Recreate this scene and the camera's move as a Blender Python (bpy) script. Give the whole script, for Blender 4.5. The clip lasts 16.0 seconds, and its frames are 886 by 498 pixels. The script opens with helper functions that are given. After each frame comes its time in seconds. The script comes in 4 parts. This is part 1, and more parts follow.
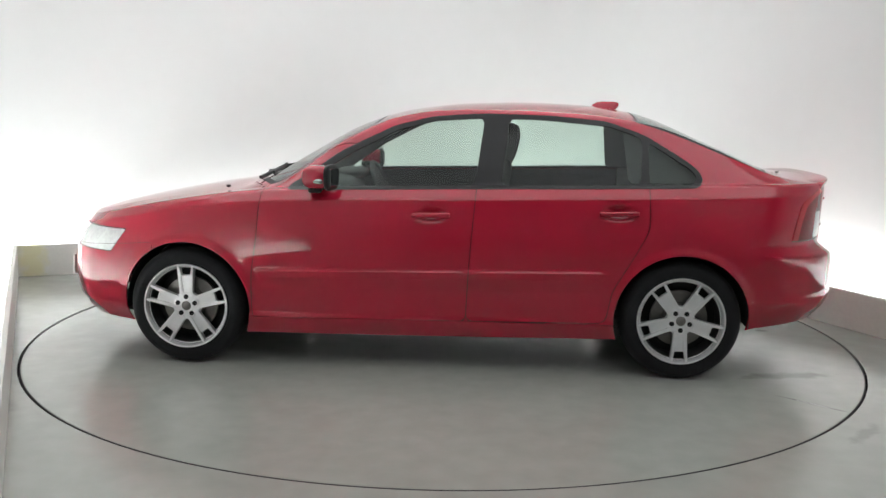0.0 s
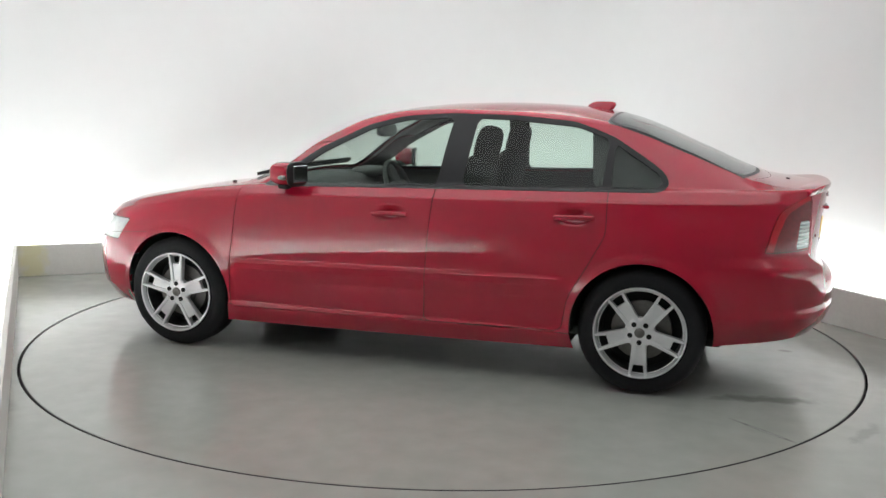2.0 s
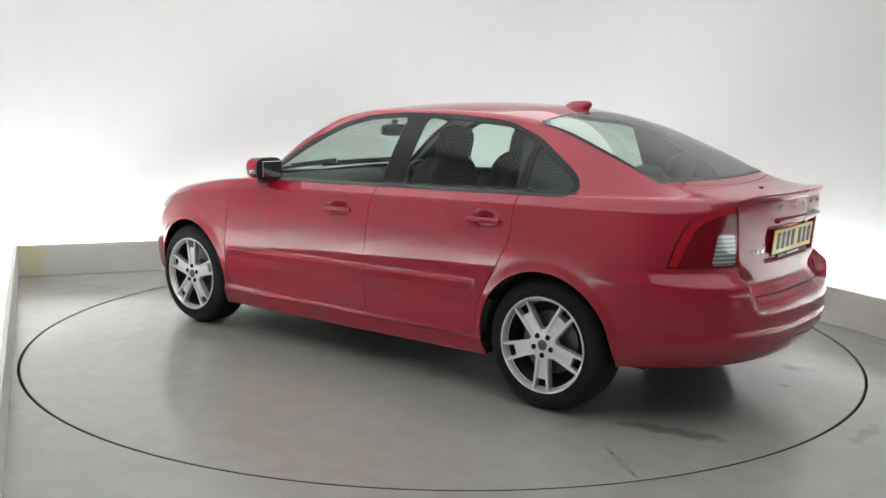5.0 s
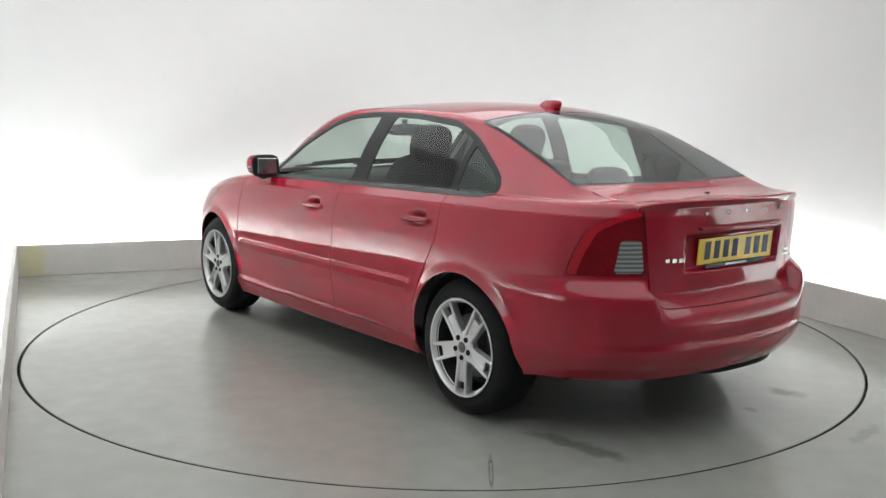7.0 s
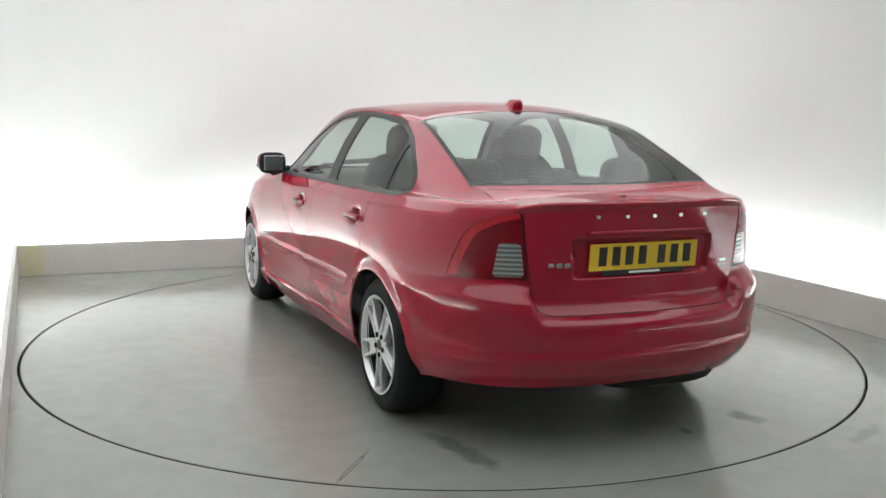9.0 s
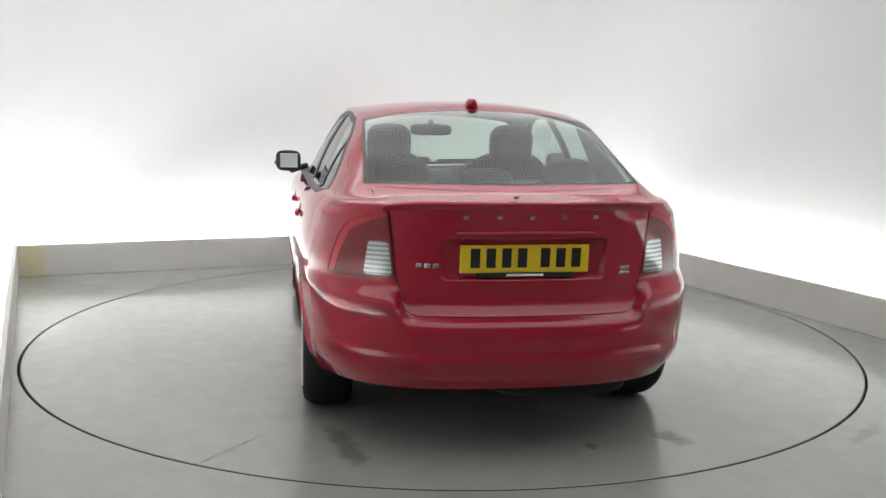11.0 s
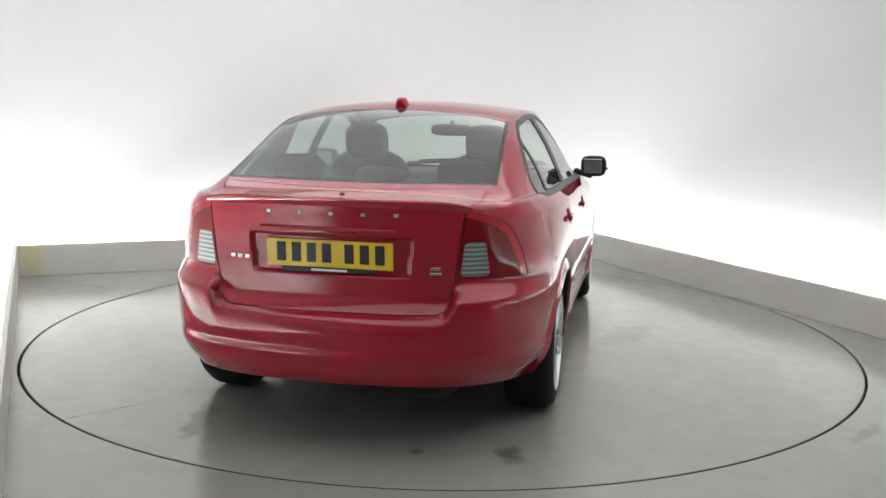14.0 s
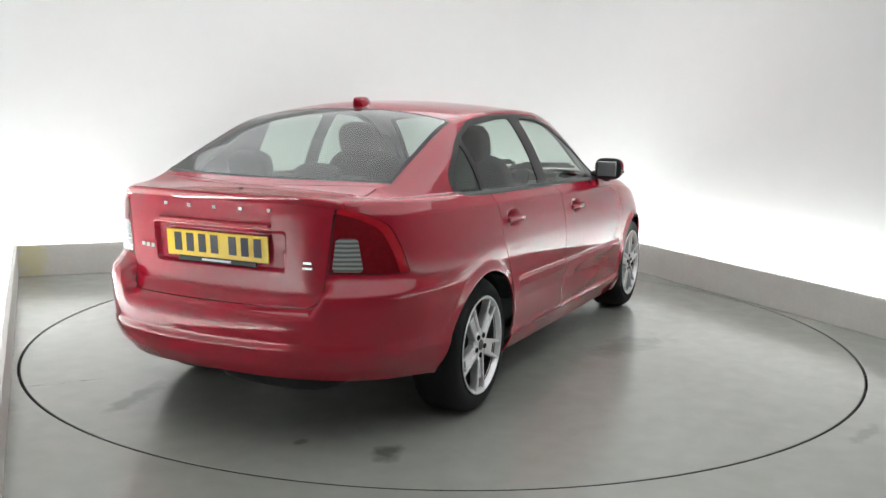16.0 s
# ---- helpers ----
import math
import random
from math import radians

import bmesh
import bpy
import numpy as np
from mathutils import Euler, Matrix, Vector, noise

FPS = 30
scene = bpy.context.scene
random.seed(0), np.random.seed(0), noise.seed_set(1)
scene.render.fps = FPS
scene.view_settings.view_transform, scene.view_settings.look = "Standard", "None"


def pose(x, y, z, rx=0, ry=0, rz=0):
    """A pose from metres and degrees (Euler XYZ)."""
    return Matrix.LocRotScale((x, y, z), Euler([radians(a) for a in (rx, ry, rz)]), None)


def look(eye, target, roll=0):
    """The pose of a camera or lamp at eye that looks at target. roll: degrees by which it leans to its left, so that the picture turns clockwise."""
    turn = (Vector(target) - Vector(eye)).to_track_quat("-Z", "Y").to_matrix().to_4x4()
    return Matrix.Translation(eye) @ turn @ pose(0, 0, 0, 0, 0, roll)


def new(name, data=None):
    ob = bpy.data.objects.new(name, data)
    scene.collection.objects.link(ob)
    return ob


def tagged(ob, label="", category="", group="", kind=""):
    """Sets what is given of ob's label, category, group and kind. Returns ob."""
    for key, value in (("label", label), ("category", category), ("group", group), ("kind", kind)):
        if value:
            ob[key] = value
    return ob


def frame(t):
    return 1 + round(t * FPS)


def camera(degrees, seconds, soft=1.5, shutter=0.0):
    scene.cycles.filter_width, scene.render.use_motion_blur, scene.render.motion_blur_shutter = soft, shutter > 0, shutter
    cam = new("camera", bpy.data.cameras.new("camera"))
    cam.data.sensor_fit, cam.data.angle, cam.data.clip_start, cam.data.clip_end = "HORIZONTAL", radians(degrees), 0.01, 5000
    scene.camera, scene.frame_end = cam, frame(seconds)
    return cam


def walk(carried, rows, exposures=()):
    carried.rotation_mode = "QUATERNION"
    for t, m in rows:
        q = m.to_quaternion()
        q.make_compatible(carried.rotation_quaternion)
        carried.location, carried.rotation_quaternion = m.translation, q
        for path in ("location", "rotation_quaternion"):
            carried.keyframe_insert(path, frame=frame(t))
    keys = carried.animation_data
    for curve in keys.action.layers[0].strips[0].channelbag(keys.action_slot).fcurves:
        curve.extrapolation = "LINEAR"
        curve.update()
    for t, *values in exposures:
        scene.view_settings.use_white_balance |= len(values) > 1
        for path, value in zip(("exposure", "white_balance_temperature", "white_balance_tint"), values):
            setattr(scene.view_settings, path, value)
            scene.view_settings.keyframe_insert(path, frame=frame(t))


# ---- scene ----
# Camera: fixed on a stand, looking slightly down on the turntable (its centre is the origin).
cam = camera(50.93, 16.0, soft=1.5)
EYE = (0.0, -5.74, 1.434)
AIM = (EYE[0] - 0.0015263, EYE[1] + 1.0, EYE[2] - 0.15877)
walk(cam, [(0.0, look(EYE, AIM, 1.02)), (16.0, look(EYE, AIM, 1.02))], [(0.0, 0.0), (16.0, 0.0)])

TURN_START, TURN_RATE = 175.76, -6.925      # degrees, degrees a second
CAR_OFFSET = (0.006, 0.040)                 # the car's middle between the axles, off the turntable's centre

# World: an enclosed studio, so the sky gives next to nothing.
world = bpy.data.worlds.new("world")
world.use_nodes = True
world.node_tree.nodes["Background"].inputs[0].default_value = (0.8, 0.85, 0.9, 1)
world.node_tree.nodes["Background"].inputs[1].default_value = 0.02
scene.world = world

COVE_LIGHT = 43.0        # strength of the tubes behind the low boards
COVE_LEFT = 58.0         # the row along the wall beside the camera is brighter
CEILING_LIGHT = 0.82      # strength of the ceiling diffusers


# ---- materials ----
def mat(name, color, rough=0.5, metal=0.0, coat=0.0, emit=0.0, noise_scale=0.0, vary=0.0, bump=0.0, bump_scale=0.0, spec=0.5, rough_vary=0.0):
    m = bpy.data.materials.new(name)
    m.use_nodes = True
    nt = m.node_tree
    p = nt.nodes["Principled BSDF"]
    p.inputs["Base Color"].default_value = (*color, 1)
    p.inputs["Roughness"].default_value = rough
    p.inputs["Metallic"].default_value = metal
    p.inputs["Coat Weight"].default_value = coat
    p.inputs["Coat Roughness"].default_value = 0.015
    p.inputs["Coat IOR"].default_value = 1.6
    p.inputs["Specular IOR Level"].default_value = spec
    if emit:
        p.inputs["Emission Color"].default_value = (*color, 1)
        p.inputs["Emission Strength"].default_value = emit
    geo = nt.nodes.new("ShaderNodeTexCoord")
    if vary or rough_vary:
        big = nt.nodes.new("ShaderNodeTexNoise")
        big.inputs["Scale"].default_value = noise_scale
        big.inputs["Detail"].default_value = 6
        small = nt.nodes.new("ShaderNodeTexNoise")
        small.inputs["Scale"].default_value = noise_scale * 9
        small.inputs["Detail"].default_value = 4
        add = nt.nodes.new("ShaderNodeMath")
        add.operation = "ADD"
        half = nt.nodes.new("ShaderNodeMath")
        half.operation = "MULTIPLY"
        half.inputs[1].default_value = 0.5
        for n in (big, small):
            nt.links.new(geo.outputs["Object"], n.inputs["Vector"])
        nt.links.new(big.outputs[0], add.inputs[0])
        nt.links.new(small.outputs[0], add.inputs[1])
        nt.links.new(add.outputs[0], half.inputs[0])
        if vary:
            ramp = nt.nodes.new("ShaderNodeMapRange")
            ramp.inputs[1].default_value, ramp.inputs[2].default_value = 0.3, 0.7
            ramp.inputs[3].default_value, ramp.inputs[4].default_value = 1 - vary, 1 + vary
            mul = nt.nodes.new("ShaderNodeVectorMath")
            mul.operation = "SCALE"
            mul.inputs[0].default_value = color
            nt.links.new(half.outputs[0], ramp.inputs[0])
            nt.links.new(ramp.outputs[0], mul.inputs["Scale"])
            nt.links.new(mul.outputs[0], p.inputs["Base Color"])
        if rough_vary:
            rr = nt.nodes.new("ShaderNodeMapRange")
            rr.inputs[1].default_value, rr.inputs[2].default_value = 0.3, 0.7
            rr.inputs[3].default_value, rr.inputs[4].default_value = rough - rough_vary, rough + rough_vary
            nt.links.new(half.outputs[0], rr.inputs[0])
            nt.links.new(rr.outputs[0], p.inputs["Roughness"])
    if bump:
        bn = nt.nodes.new("ShaderNodeTexNoise")
        bn.inputs["Scale"].default_value = bump_scale
        bn.inputs["Detail"].default_value = 4
        bp = nt.nodes.new("ShaderNodeBump")
        bp.inputs["Strength"].default_value = bump
        bp.inputs["Distance"].default_value = 0.004
        nt.links.new(geo.outputs["Object"], bn.inputs["Vector"])
        nt.links.new(bn.outputs[0], bp.inputs["Height"])
        nt.links.new(bp.outputs[0], p.inputs["Normal"])
    return m


def glass_mat(name, tint, gloss=0.6):
    """Thin pane: tinted see-through with a fresnel gloss."""
    m = bpy.data.materials.new(name)
    m.use_nodes = True
    nt = m.node_tree
    nt.nodes.remove(nt.nodes["Principled BSDF"])
    out = nt.nodes["Material Output"]
    tr = nt.nodes.new("ShaderNodeBsdfTransparent")
    tr.inputs[0].default_value = (*tint, 1)
    gl = nt.nodes.new("ShaderNodeBsdfGlossy")
    gl.inputs["Roughness"].default_value = 0.02
    lw = nt.nodes.new("ShaderNodeLayerWeight")
    lw.inputs[0].default_value = 0.5
    pw = nt.nodes.new("ShaderNodeMath")
    pw.operation = "POWER"
    pw.inputs[1].default_value = 4.2
    fr = nt.nodes.new("ShaderNodeMath")
    fr.operation = "MULTIPLY_ADD"
    fr.inputs[1].default_value, fr.inputs[2].default_value = 0.96, 0.035
    nt.links.new(lw.outputs["Facing"], pw.inputs[0])
    nt.links.new(pw.outputs[0], fr.inputs[0])
    mx = nt.nodes.new("ShaderNodeMixShader")
    nt.links.new(fr.outputs[0], mx.inputs[0])
    nt.links.new(tr.outputs[0], mx.inputs[1])
    nt.links.new(gl.outputs[0], mx.inputs[2])
    nt.links.new(mx.outputs[0], out.inputs[0])
    return m


PAINT = mat("red_car_paint", (0.335, 0.008, 0.026), rough=0.5, spec=0.0, coat=1.0, noise_scale=3, vary=0.03)
BLACK_TRIM = mat("black_plastic_trim", (0.012, 0.012, 0.013), rough=0.36, spec=0.3, noise_scale=6, vary=0.1)
ROUGH_BLACK = mat("black_underbody", (0.008, 0.008, 0.008), rough=0.8, noise_scale=12, vary=0.25)
SEAM = mat("shut_line_dark", (0.03, 0.003, 0.004), rough=0.8, noise_scale=20, vary=0.1)
RUBBER = mat("tyre_rubber", (0.009, 0.009, 0.010), rough=0.75, spec=0.25, noise_scale=14, vary=0.25, bump=0.3, bump_scale=90)
ALLOY = mat("silver_alloy", (0.80, 0.80, 0.81), rough=0.30, metal=0.70, spec=0.6, noise_scale=18, vary=0.05)
ALLOY_DARK = mat("alloy_barrel", (0.07, 0.07, 0.072), rough=0.5, metal=0.7, noise_scale=18, vary=0.2)
STEEL = mat("brake_steel", (0.20, 0.19, 0.18), rough=0.45, metal=0.9, noise_scale=30, vary=0.2)
CHROME = mat("chrome", (0.66, 0.66, 0.67), rough=0.16, metal=1.0)
RED_LENS = mat("red_lamp_lens", (0.42, 0.004, 0.014), rough=0.12, spec=0.0, coat=1.0, noise_scale=25, vary=0.2)
RED_DARK = mat("dark_red_lamp_lens", (0.17, 0.003, 0.008), rough=0.16, spec=0.0, coat=0.7, noise_scale=5, vary=0.3)
CLEAR_LENS = mat("clear_lamp_lens", (0.50, 0.52, 0.51), rough=0.15, metal=0.4, coat=1.0, noise_scale=40, vary=0.25)
HEAD_LENS = mat("clear_headlamp_lens", (0.66, 0.68, 0.67), rough=0.12, metal=0.35, coat=1.0, noise_scale=5, vary=0.22)
PLATE_YELLOW = mat("yellow_plate", (0.78, 0.52, 0.015), rough=0.35, coat=0.4, noise_scale=20, vary=0.05)
PLATE_WHITE = mat("white_plate", (0.75, 0.75, 0.72), rough=0.35, coat=0.4, noise_scale=20, vary=0.05)
PLATE_BLACK = mat("plate_black", (0.012, 0.012, 0.012), rough=0.4, noise_scale=20, vary=0.1)
SEAT = mat("grey_seat_fabric", (0.028, 0.028, 0.030), rough=0.9, noise_scale=5, vary=0.2)
CABIN = mat("dark_cabin_plastic", (0.045, 0.047, 0.048), rough=0.7, noise_scale=4, vary=0.15)
LINING = mat("light_roof_lining", (0.34, 0.345, 0.335), rough=0.9, noise_scale=25, vary=0.08)
SIDE_GLASS = glass_mat("side_glass", (0.71, 0.80, 0.75))
SCREEN_GLASS = glass_mat("screen_glass", (0.78, 0.85, 0.81))
REAR_GLASS = glass_mat("rear_screen_glass", (0.56, 0.66, 0.61))


def banded(m, scale, low, high):
    """Moulded horizontal ribs inside a lamp lens."""
    nt = m.node_tree
    co, wave, ramp = nt.nodes.new("ShaderNodeTexCoord"), nt.nodes.new("ShaderNodeTexWave"), nt.nodes.new("ShaderNodeMix")
    wave.bands_direction = "Z"
    wave.inputs["Scale"].default_value = scale
    wave.inputs["Distortion"].default_value = 0.8
    ramp.data_type = "RGBA"
    ramp.inputs[6].default_value, ramp.inputs[7].default_value = (*low, 1), (*high, 1)
    nt.links.new(co.outputs["Object"], wave.inputs[0])
    nt.links.new(wave.outputs[1], ramp.inputs[0])
    nt.links.new(ramp.outputs[2], nt.nodes["Principled BSDF"].inputs["Base Color"])


banded(CLEAR_LENS, 17, (0.14, 0.15, 0.15), (0.48, 0.50, 0.49))
MIRROR = mat("mirror_glass", (0.50, 0.52, 0.53), rough=0.02, metal=1.0)
WALL = mat("white_studio_wall", (0.74, 0.745, 0.74), rough=0.75, noise_scale=0.9, vary=0.012, bump=0.05, bump_scale=60)
BOARD = mat("off_white_board", (0.62, 0.61, 0.575), rough=0.6, noise_scale=5, vary=0.06, rough_vary=0.05, bump=0.1, bump_scale=40)
CEIL = mat("white_ceiling", (0.78, 0.78, 0.77), rough=0.9, noise_scale=2, vary=0.02)
FLOOR = mat("grey_painted_floor", (0.310, 0.317, 0.291), spec=0.85, rough=0.21, noise_scale=0.8, vary=0.08, rough_vary=0.05, bump=0.02, bump_scale=30)
DISC = mat("grey_turntable_paint", (0.310, 0.317, 0.291), spec=0.85, rough=0.20, noise_scale=0.9, vary=0.08, rough_vary=0.06, bump=0.02, bump_scale=30)


def stain_or_shade(m, centre, size, turn, color, amount, rough=0.12, grain=9.0):
    """Adds one worn or wet mark, or a patch of painted shade, of its own shape to a floor material, in metres on the
    floor.
    """
    nt = m.node_tree
    p = nt.nodes["Principled BSDF"]
    co = nt.nodes.new("ShaderNodeTexCoord")
    mp = nt.nodes.new("ShaderNodeMapping")
    mp.vector_type = "TEXTURE"
    mp.inputs["Location"].default_value = (*centre, 0)
    mp.inputs["Rotation"].default_value = (0, 0, radians(turn))
    mp.inputs["Scale"].default_value = (*size, 1)
    ln = nt.nodes.new("ShaderNodeVectorMath")
    ln.operation = "LENGTH"
    nz = nt.nodes.new("ShaderNodeTexNoise")
    nz.inputs["Scale"].default_value = grain
    nz.inputs["Detail"].default_value = 5
    ad = nt.nodes.new("ShaderNodeMath")
    ad.operation = "MULTIPLY_ADD"
    ad.inputs[1].default_value, ad.inputs[2].default_value = 1.9, -0.95
    su = nt.nodes.new("ShaderNodeMath")
    mr = nt.nodes.new("ShaderNodeMapRange")
    mr.inputs[1].default_value, mr.inputs[2].default_value = 0.35, 1.0
    mr.inputs[3].default_value, mr.inputs[4].default_value = amount, 0.0
    nt.links.new(co.outputs["Object"], mp.inputs[0])
    nt.links.new(mp.outputs[0], ln.inputs[0])
    nt.links.new(co.outputs["Object"], nz.inputs["Vector"])
    nt.links.new(nz.outputs[0], ad.inputs[0])
    nt.links.new(ln.outputs["Value"], su.inputs[0])
    nt.links.new(ad.outputs[0], su.inputs[1])
    nt.links.new(su.outputs[0], mr.inputs[0])
    for socket, value in (("Base Color", color), ("Roughness", rough)):
        mixer = nt.nodes.new("ShaderNodeMix")
        mixer.data_type = "RGBA" if socket == "Base Color" else "FLOAT"
        a, b, o = (6, 7, 2) if socket == "Base Color" else (2, 3, 0)
        old = p.inputs[socket].links[0].from_socket
        nt.links.new(mr.outputs[0], mixer.inputs[0])
        nt.links.new(old, mixer.inputs[a])
        mixer.inputs[b].default_value = (*value, 1) if socket == "Base Color" else value
        nt.links.new(mixer.outputs[o], p.inputs[socket])


stain_or_shade(DISC, (-1.92, 0.73), (0.30, 0.07), 14, (0.11, 0.11, 0.095), 0.6)
stain_or_shade(DISC, (-1.99, -0.68), (0.11, 0.07), 20, (0.11, 0.11, 0.09), 0.8)
stain_or_shade(DISC, (0.20, -1.14), (0.42, 0.16), -20, (0.22, 0.22, 0.20), 0.7, 0.07)
stain_or_shade(DISC, (-2.05, -0.30), (0.05, 0.035), 0, (0.12, 0.12, 0.10), 0.6)
stain_or_shade(DISC, (-1.93, 1.22), (0.19, 0.012), -39, (0.07, 0.07, 0.065), 0.85, 0.3, 3.0)
# two broad patches round the rear wheels, slightly darker and glossier
stain_or_shade(DISC, (-1.25, 0.85), (0.45, 0.20), -10, (0.25, 0.25, 0.235), 0.5, 0.10, 5.0)
stain_or_shade(DISC, (-1.1, -0.95), (0.55, 0.25), 15, (0.27, 0.27, 0.25), 0.5, 0.10, 5.0)
# shade at the floor's right, along the wall, painted into its colour
stain_or_shade(FLOOR, (2.55, -1.25), (0.50, 0.16), -64, (0.22, 0.215, 0.20), 0.5, 0.15, 4.0)
# scuffs just outside the turntable's rim
stain_or_shade(FLOOR, (-2.45, -0.75), (0.05, 0.22), 18, (0.22, 0.22, 0.205), 0.45, 0.25, 14.0)
stain_or_shade(FLOOR, (-2.05, -1.55), (0.05, 0.20), 40, (0.22, 0.22, 0.205), 0.45, 0.25, 14.0)
stain_or_shade(FLOOR, (1.9, -1.75), (0.04, 0.22), -42, (0.20, 0.20, 0.185), 0.5, 0.25, 14.0)
GAP = mat("dark_gap", (0.012, 0.012, 0.012), rough=0.8, noise_scale=10, vary=0.2)
TUBE = mat("lit_tube", (0.965, 0.99, 1.0), emit=COVE_LIGHT)
TUBE_LEFT = mat("lit_tube_beside_camera", (0.965, 0.99, 1.0), emit=COVE_LEFT)
DIFFUSER = mat("lit_diffuser", (0.965, 0.99, 1.0), emit=CEILING_LIGHT)


# ---- mesh helpers ----
def mesh_of(name, verts, faces, material, smooth=True):
    me = bpy.data.meshes.new(name)
    me.from_pydata([tuple(v) for v in verts], [], [tuple(f) for f in faces])
    me.materials.append(material)
    if smooth:
        me.shade_smooth()
    me.update()
    return me


def part(name, bm, material, parent, label="", smooth=False):
    """Links a bmesh as one mesh object under a thing or a part."""
    me = bpy.data.meshes.new(name)
    bm.normal_update()
    bm.to_mesh(me)
    bm.free()
    me.materials.append(material)
    if smooth:
        me.shade_smooth()
        me.set_sharp_from_angle(angle=radians(40))
    ob = new(name, me)
    ob.parent = parent
    return tagged(ob, label)


def box(bm, x0, x1, y0, y1, z0, z1, bevel=0.0, turn=None):
    r = bmesh.ops.create_cube(bm, size=1.0)
    vs = r["verts"]
    for v in vs:
        v.co = Vector((x0 + (v.co.x + .5) * (x1 - x0), y0 + (v.co.y + .5) * (y1 - y0), z0 + (v.co.z + .5) * (z1 - z0)))
    if bevel:
        es = list({e for v in vs for e in v.link_edges})
        r = bmesh.ops.bevel(bm, geom=es, offset=bevel, segments=3, profile=0.5, affect="EDGES")
        vs = list({v for f in r["faces"] for v in f.verts} | {v for v in vs if v.is_valid})
    if turn is not None:
        bmesh.ops.transform(bm, matrix=turn, verts=vs)
    return vs


def lathe(bm, prof, n=48, a0=0.0, a1=2 * math.pi):
    """Turns a profile of (radius, y) about the y axis."""
    closed = abs(a1 - a0) > 6.28
    rings = []
    for i in range(n if closed else n + 1):
        a = a0 + (a1 - a0) * i / n
        rings.append([bm.verts.new((r * math.cos(a), y, r * math.sin(a))) for r, y in prof])
    for i in range(n):
        A, B = rings[i], rings[(i + 1) % len(rings)]
        for j in range(len(prof) - 1):
            bm.faces.new((A[j], A[j + 1], B[j + 1], B[j]))
    return rings


def prism(bm, pts, y0, y1):
    """An outline of (x, z) points drawn out from y0 to y1."""
    a = [bm.verts.new((x, y0, z)) for x, z in pts]
    b = [bm.verts.new((x, y1, z)) for x, z in pts]
    bm.faces.new(a)
    bm.faces.new(b[::-1])
    for i in range(len(pts)):
        j = (i + 1) % len(pts)
        bm.faces.new((a[i], b[i], b[j], a[j]))


def curve_of(xs, ys):
    """A smooth monotone curve through the given knots."""
    xs, ys = np.array(xs, float), np.array(ys, float)
    if xs[0] > xs[-1]:
        xs, ys = xs[::-1], ys[::-1]
    h, d = np.diff(xs), np.diff(ys) / np.diff(xs)
    m = np.zeros(len(xs))
    for i in range(1, len(xs) - 1):
        if d[i - 1] * d[i] > 0:
            w1, w2 = 2 * h[i] + h[i - 1], h[i] + 2 * h[i - 1]
            m[i] = (w1 + w2) / (w1 / d[i - 1] + w2 / d[i])
    m[0], m[-1] = d[0], d[-1]

    def f(x):
        x = np.clip(np.asarray(x, float), xs[0], xs[-1])
        i = np.clip(np.searchsorted(xs, x) - 1, 0, len(xs) - 2)
        t = (x - xs[i]) / h[i]
        return (ys[i] * (1 + 2 * t) * (1 - t) ** 2 + h[i] * m[i] * t * (1 - t) ** 2
                + ys[i + 1] * t * t * (3 - 2 * t) + h[i] * m[i + 1] * t * t * (t - 1))
    return f


def spline_of(xs, ys):
    """A natural cubic spline through the given knots, even in its curvature."""
    xs, ys = np.array(xs, float), np.array(ys, float)
    n, h = len(xs), np.diff(xs)
    A, r = np.eye(n), np.zeros(n)
    for i in range(1, n - 1):
        A[i, i - 1:i + 2] = h[i - 1], 2 * (h[i - 1] + h[i]), h[i]
        r[i] = 6 * ((ys[i + 1] - ys[i]) / h[i] - (ys[i] - ys[i - 1]) / h[i - 1])
    m = np.linalg.solve(A, r)

    def f(x):
        x = np.clip(np.asarray(x, float), xs[0], xs[-1])
        i = np.clip(np.searchsorted(xs, x) - 1, 0, n - 2)
        a, b = xs[i + 1] - x, x - xs[i]
        return (m[i] * a ** 3 + m[i + 1] * b ** 3) / (6 * h[i]) + (ys[i] / h[i] - m[i] * h[i] / 6) * a + (ys[i + 1] / h[i] - m[i + 1] * h[i] / 6) * b
    return f


def poly_dist(px, pz, pts):
    """Signed distance to a closed outline, negative inside."""
    pts = np.array(pts, float)
    d = np.full(px.shape, 1e9)
    inside = np.zeros(px.shape, bool)
    for (ax, az), (bx, bz) in zip(pts, np.roll(pts, -1, 0)):
        ex, ez = bx - ax, bz - az
        t = np.clip(((px - ax) * ex + (pz - az) * ez) / (ex * ex + ez * ez), 0, 1)
        d = np.minimum(d, np.hypot(px - ax - t * ex, pz - az - t * ez))
        cross = ((az > pz) != (bz > pz)) & (px < ex * (pz - az) / (ez if ez else 1e-12) + ax)
        inside ^= cross
    return np.where(inside, -d, d)


def rounded(pts, r, n=5):
    """The outline with its corners rounded."""
    out = []
    for i, p in enumerate(pts):
        p, a, b = Vector(p), Vector(pts[i - 1]), Vector(pts[(i + 1) % len(pts)])
        ra = min(r, (a - p).length * .45)
        rb = min(r, (b - p).length * .45)
        p0, p1 = p + (a - p).normalized() * ra, p + (b - p).normalized() * rb
        for k in range(n + 1):
            t = k / n
            out.append(tuple(p0 * (1 - t) ** 2 + p * 2 * t * (1 - t) + p1 * t * t))
    return out


# ---- the studio ----
CORNER_L, CORNER_R = Vector((-3.374, 1.502)), Vector((1.187, 3.267))
LEFT_DIR, RIGHT_DIR = Vector((0.403, -0.9152)), Vector((0.439, -0.8985))
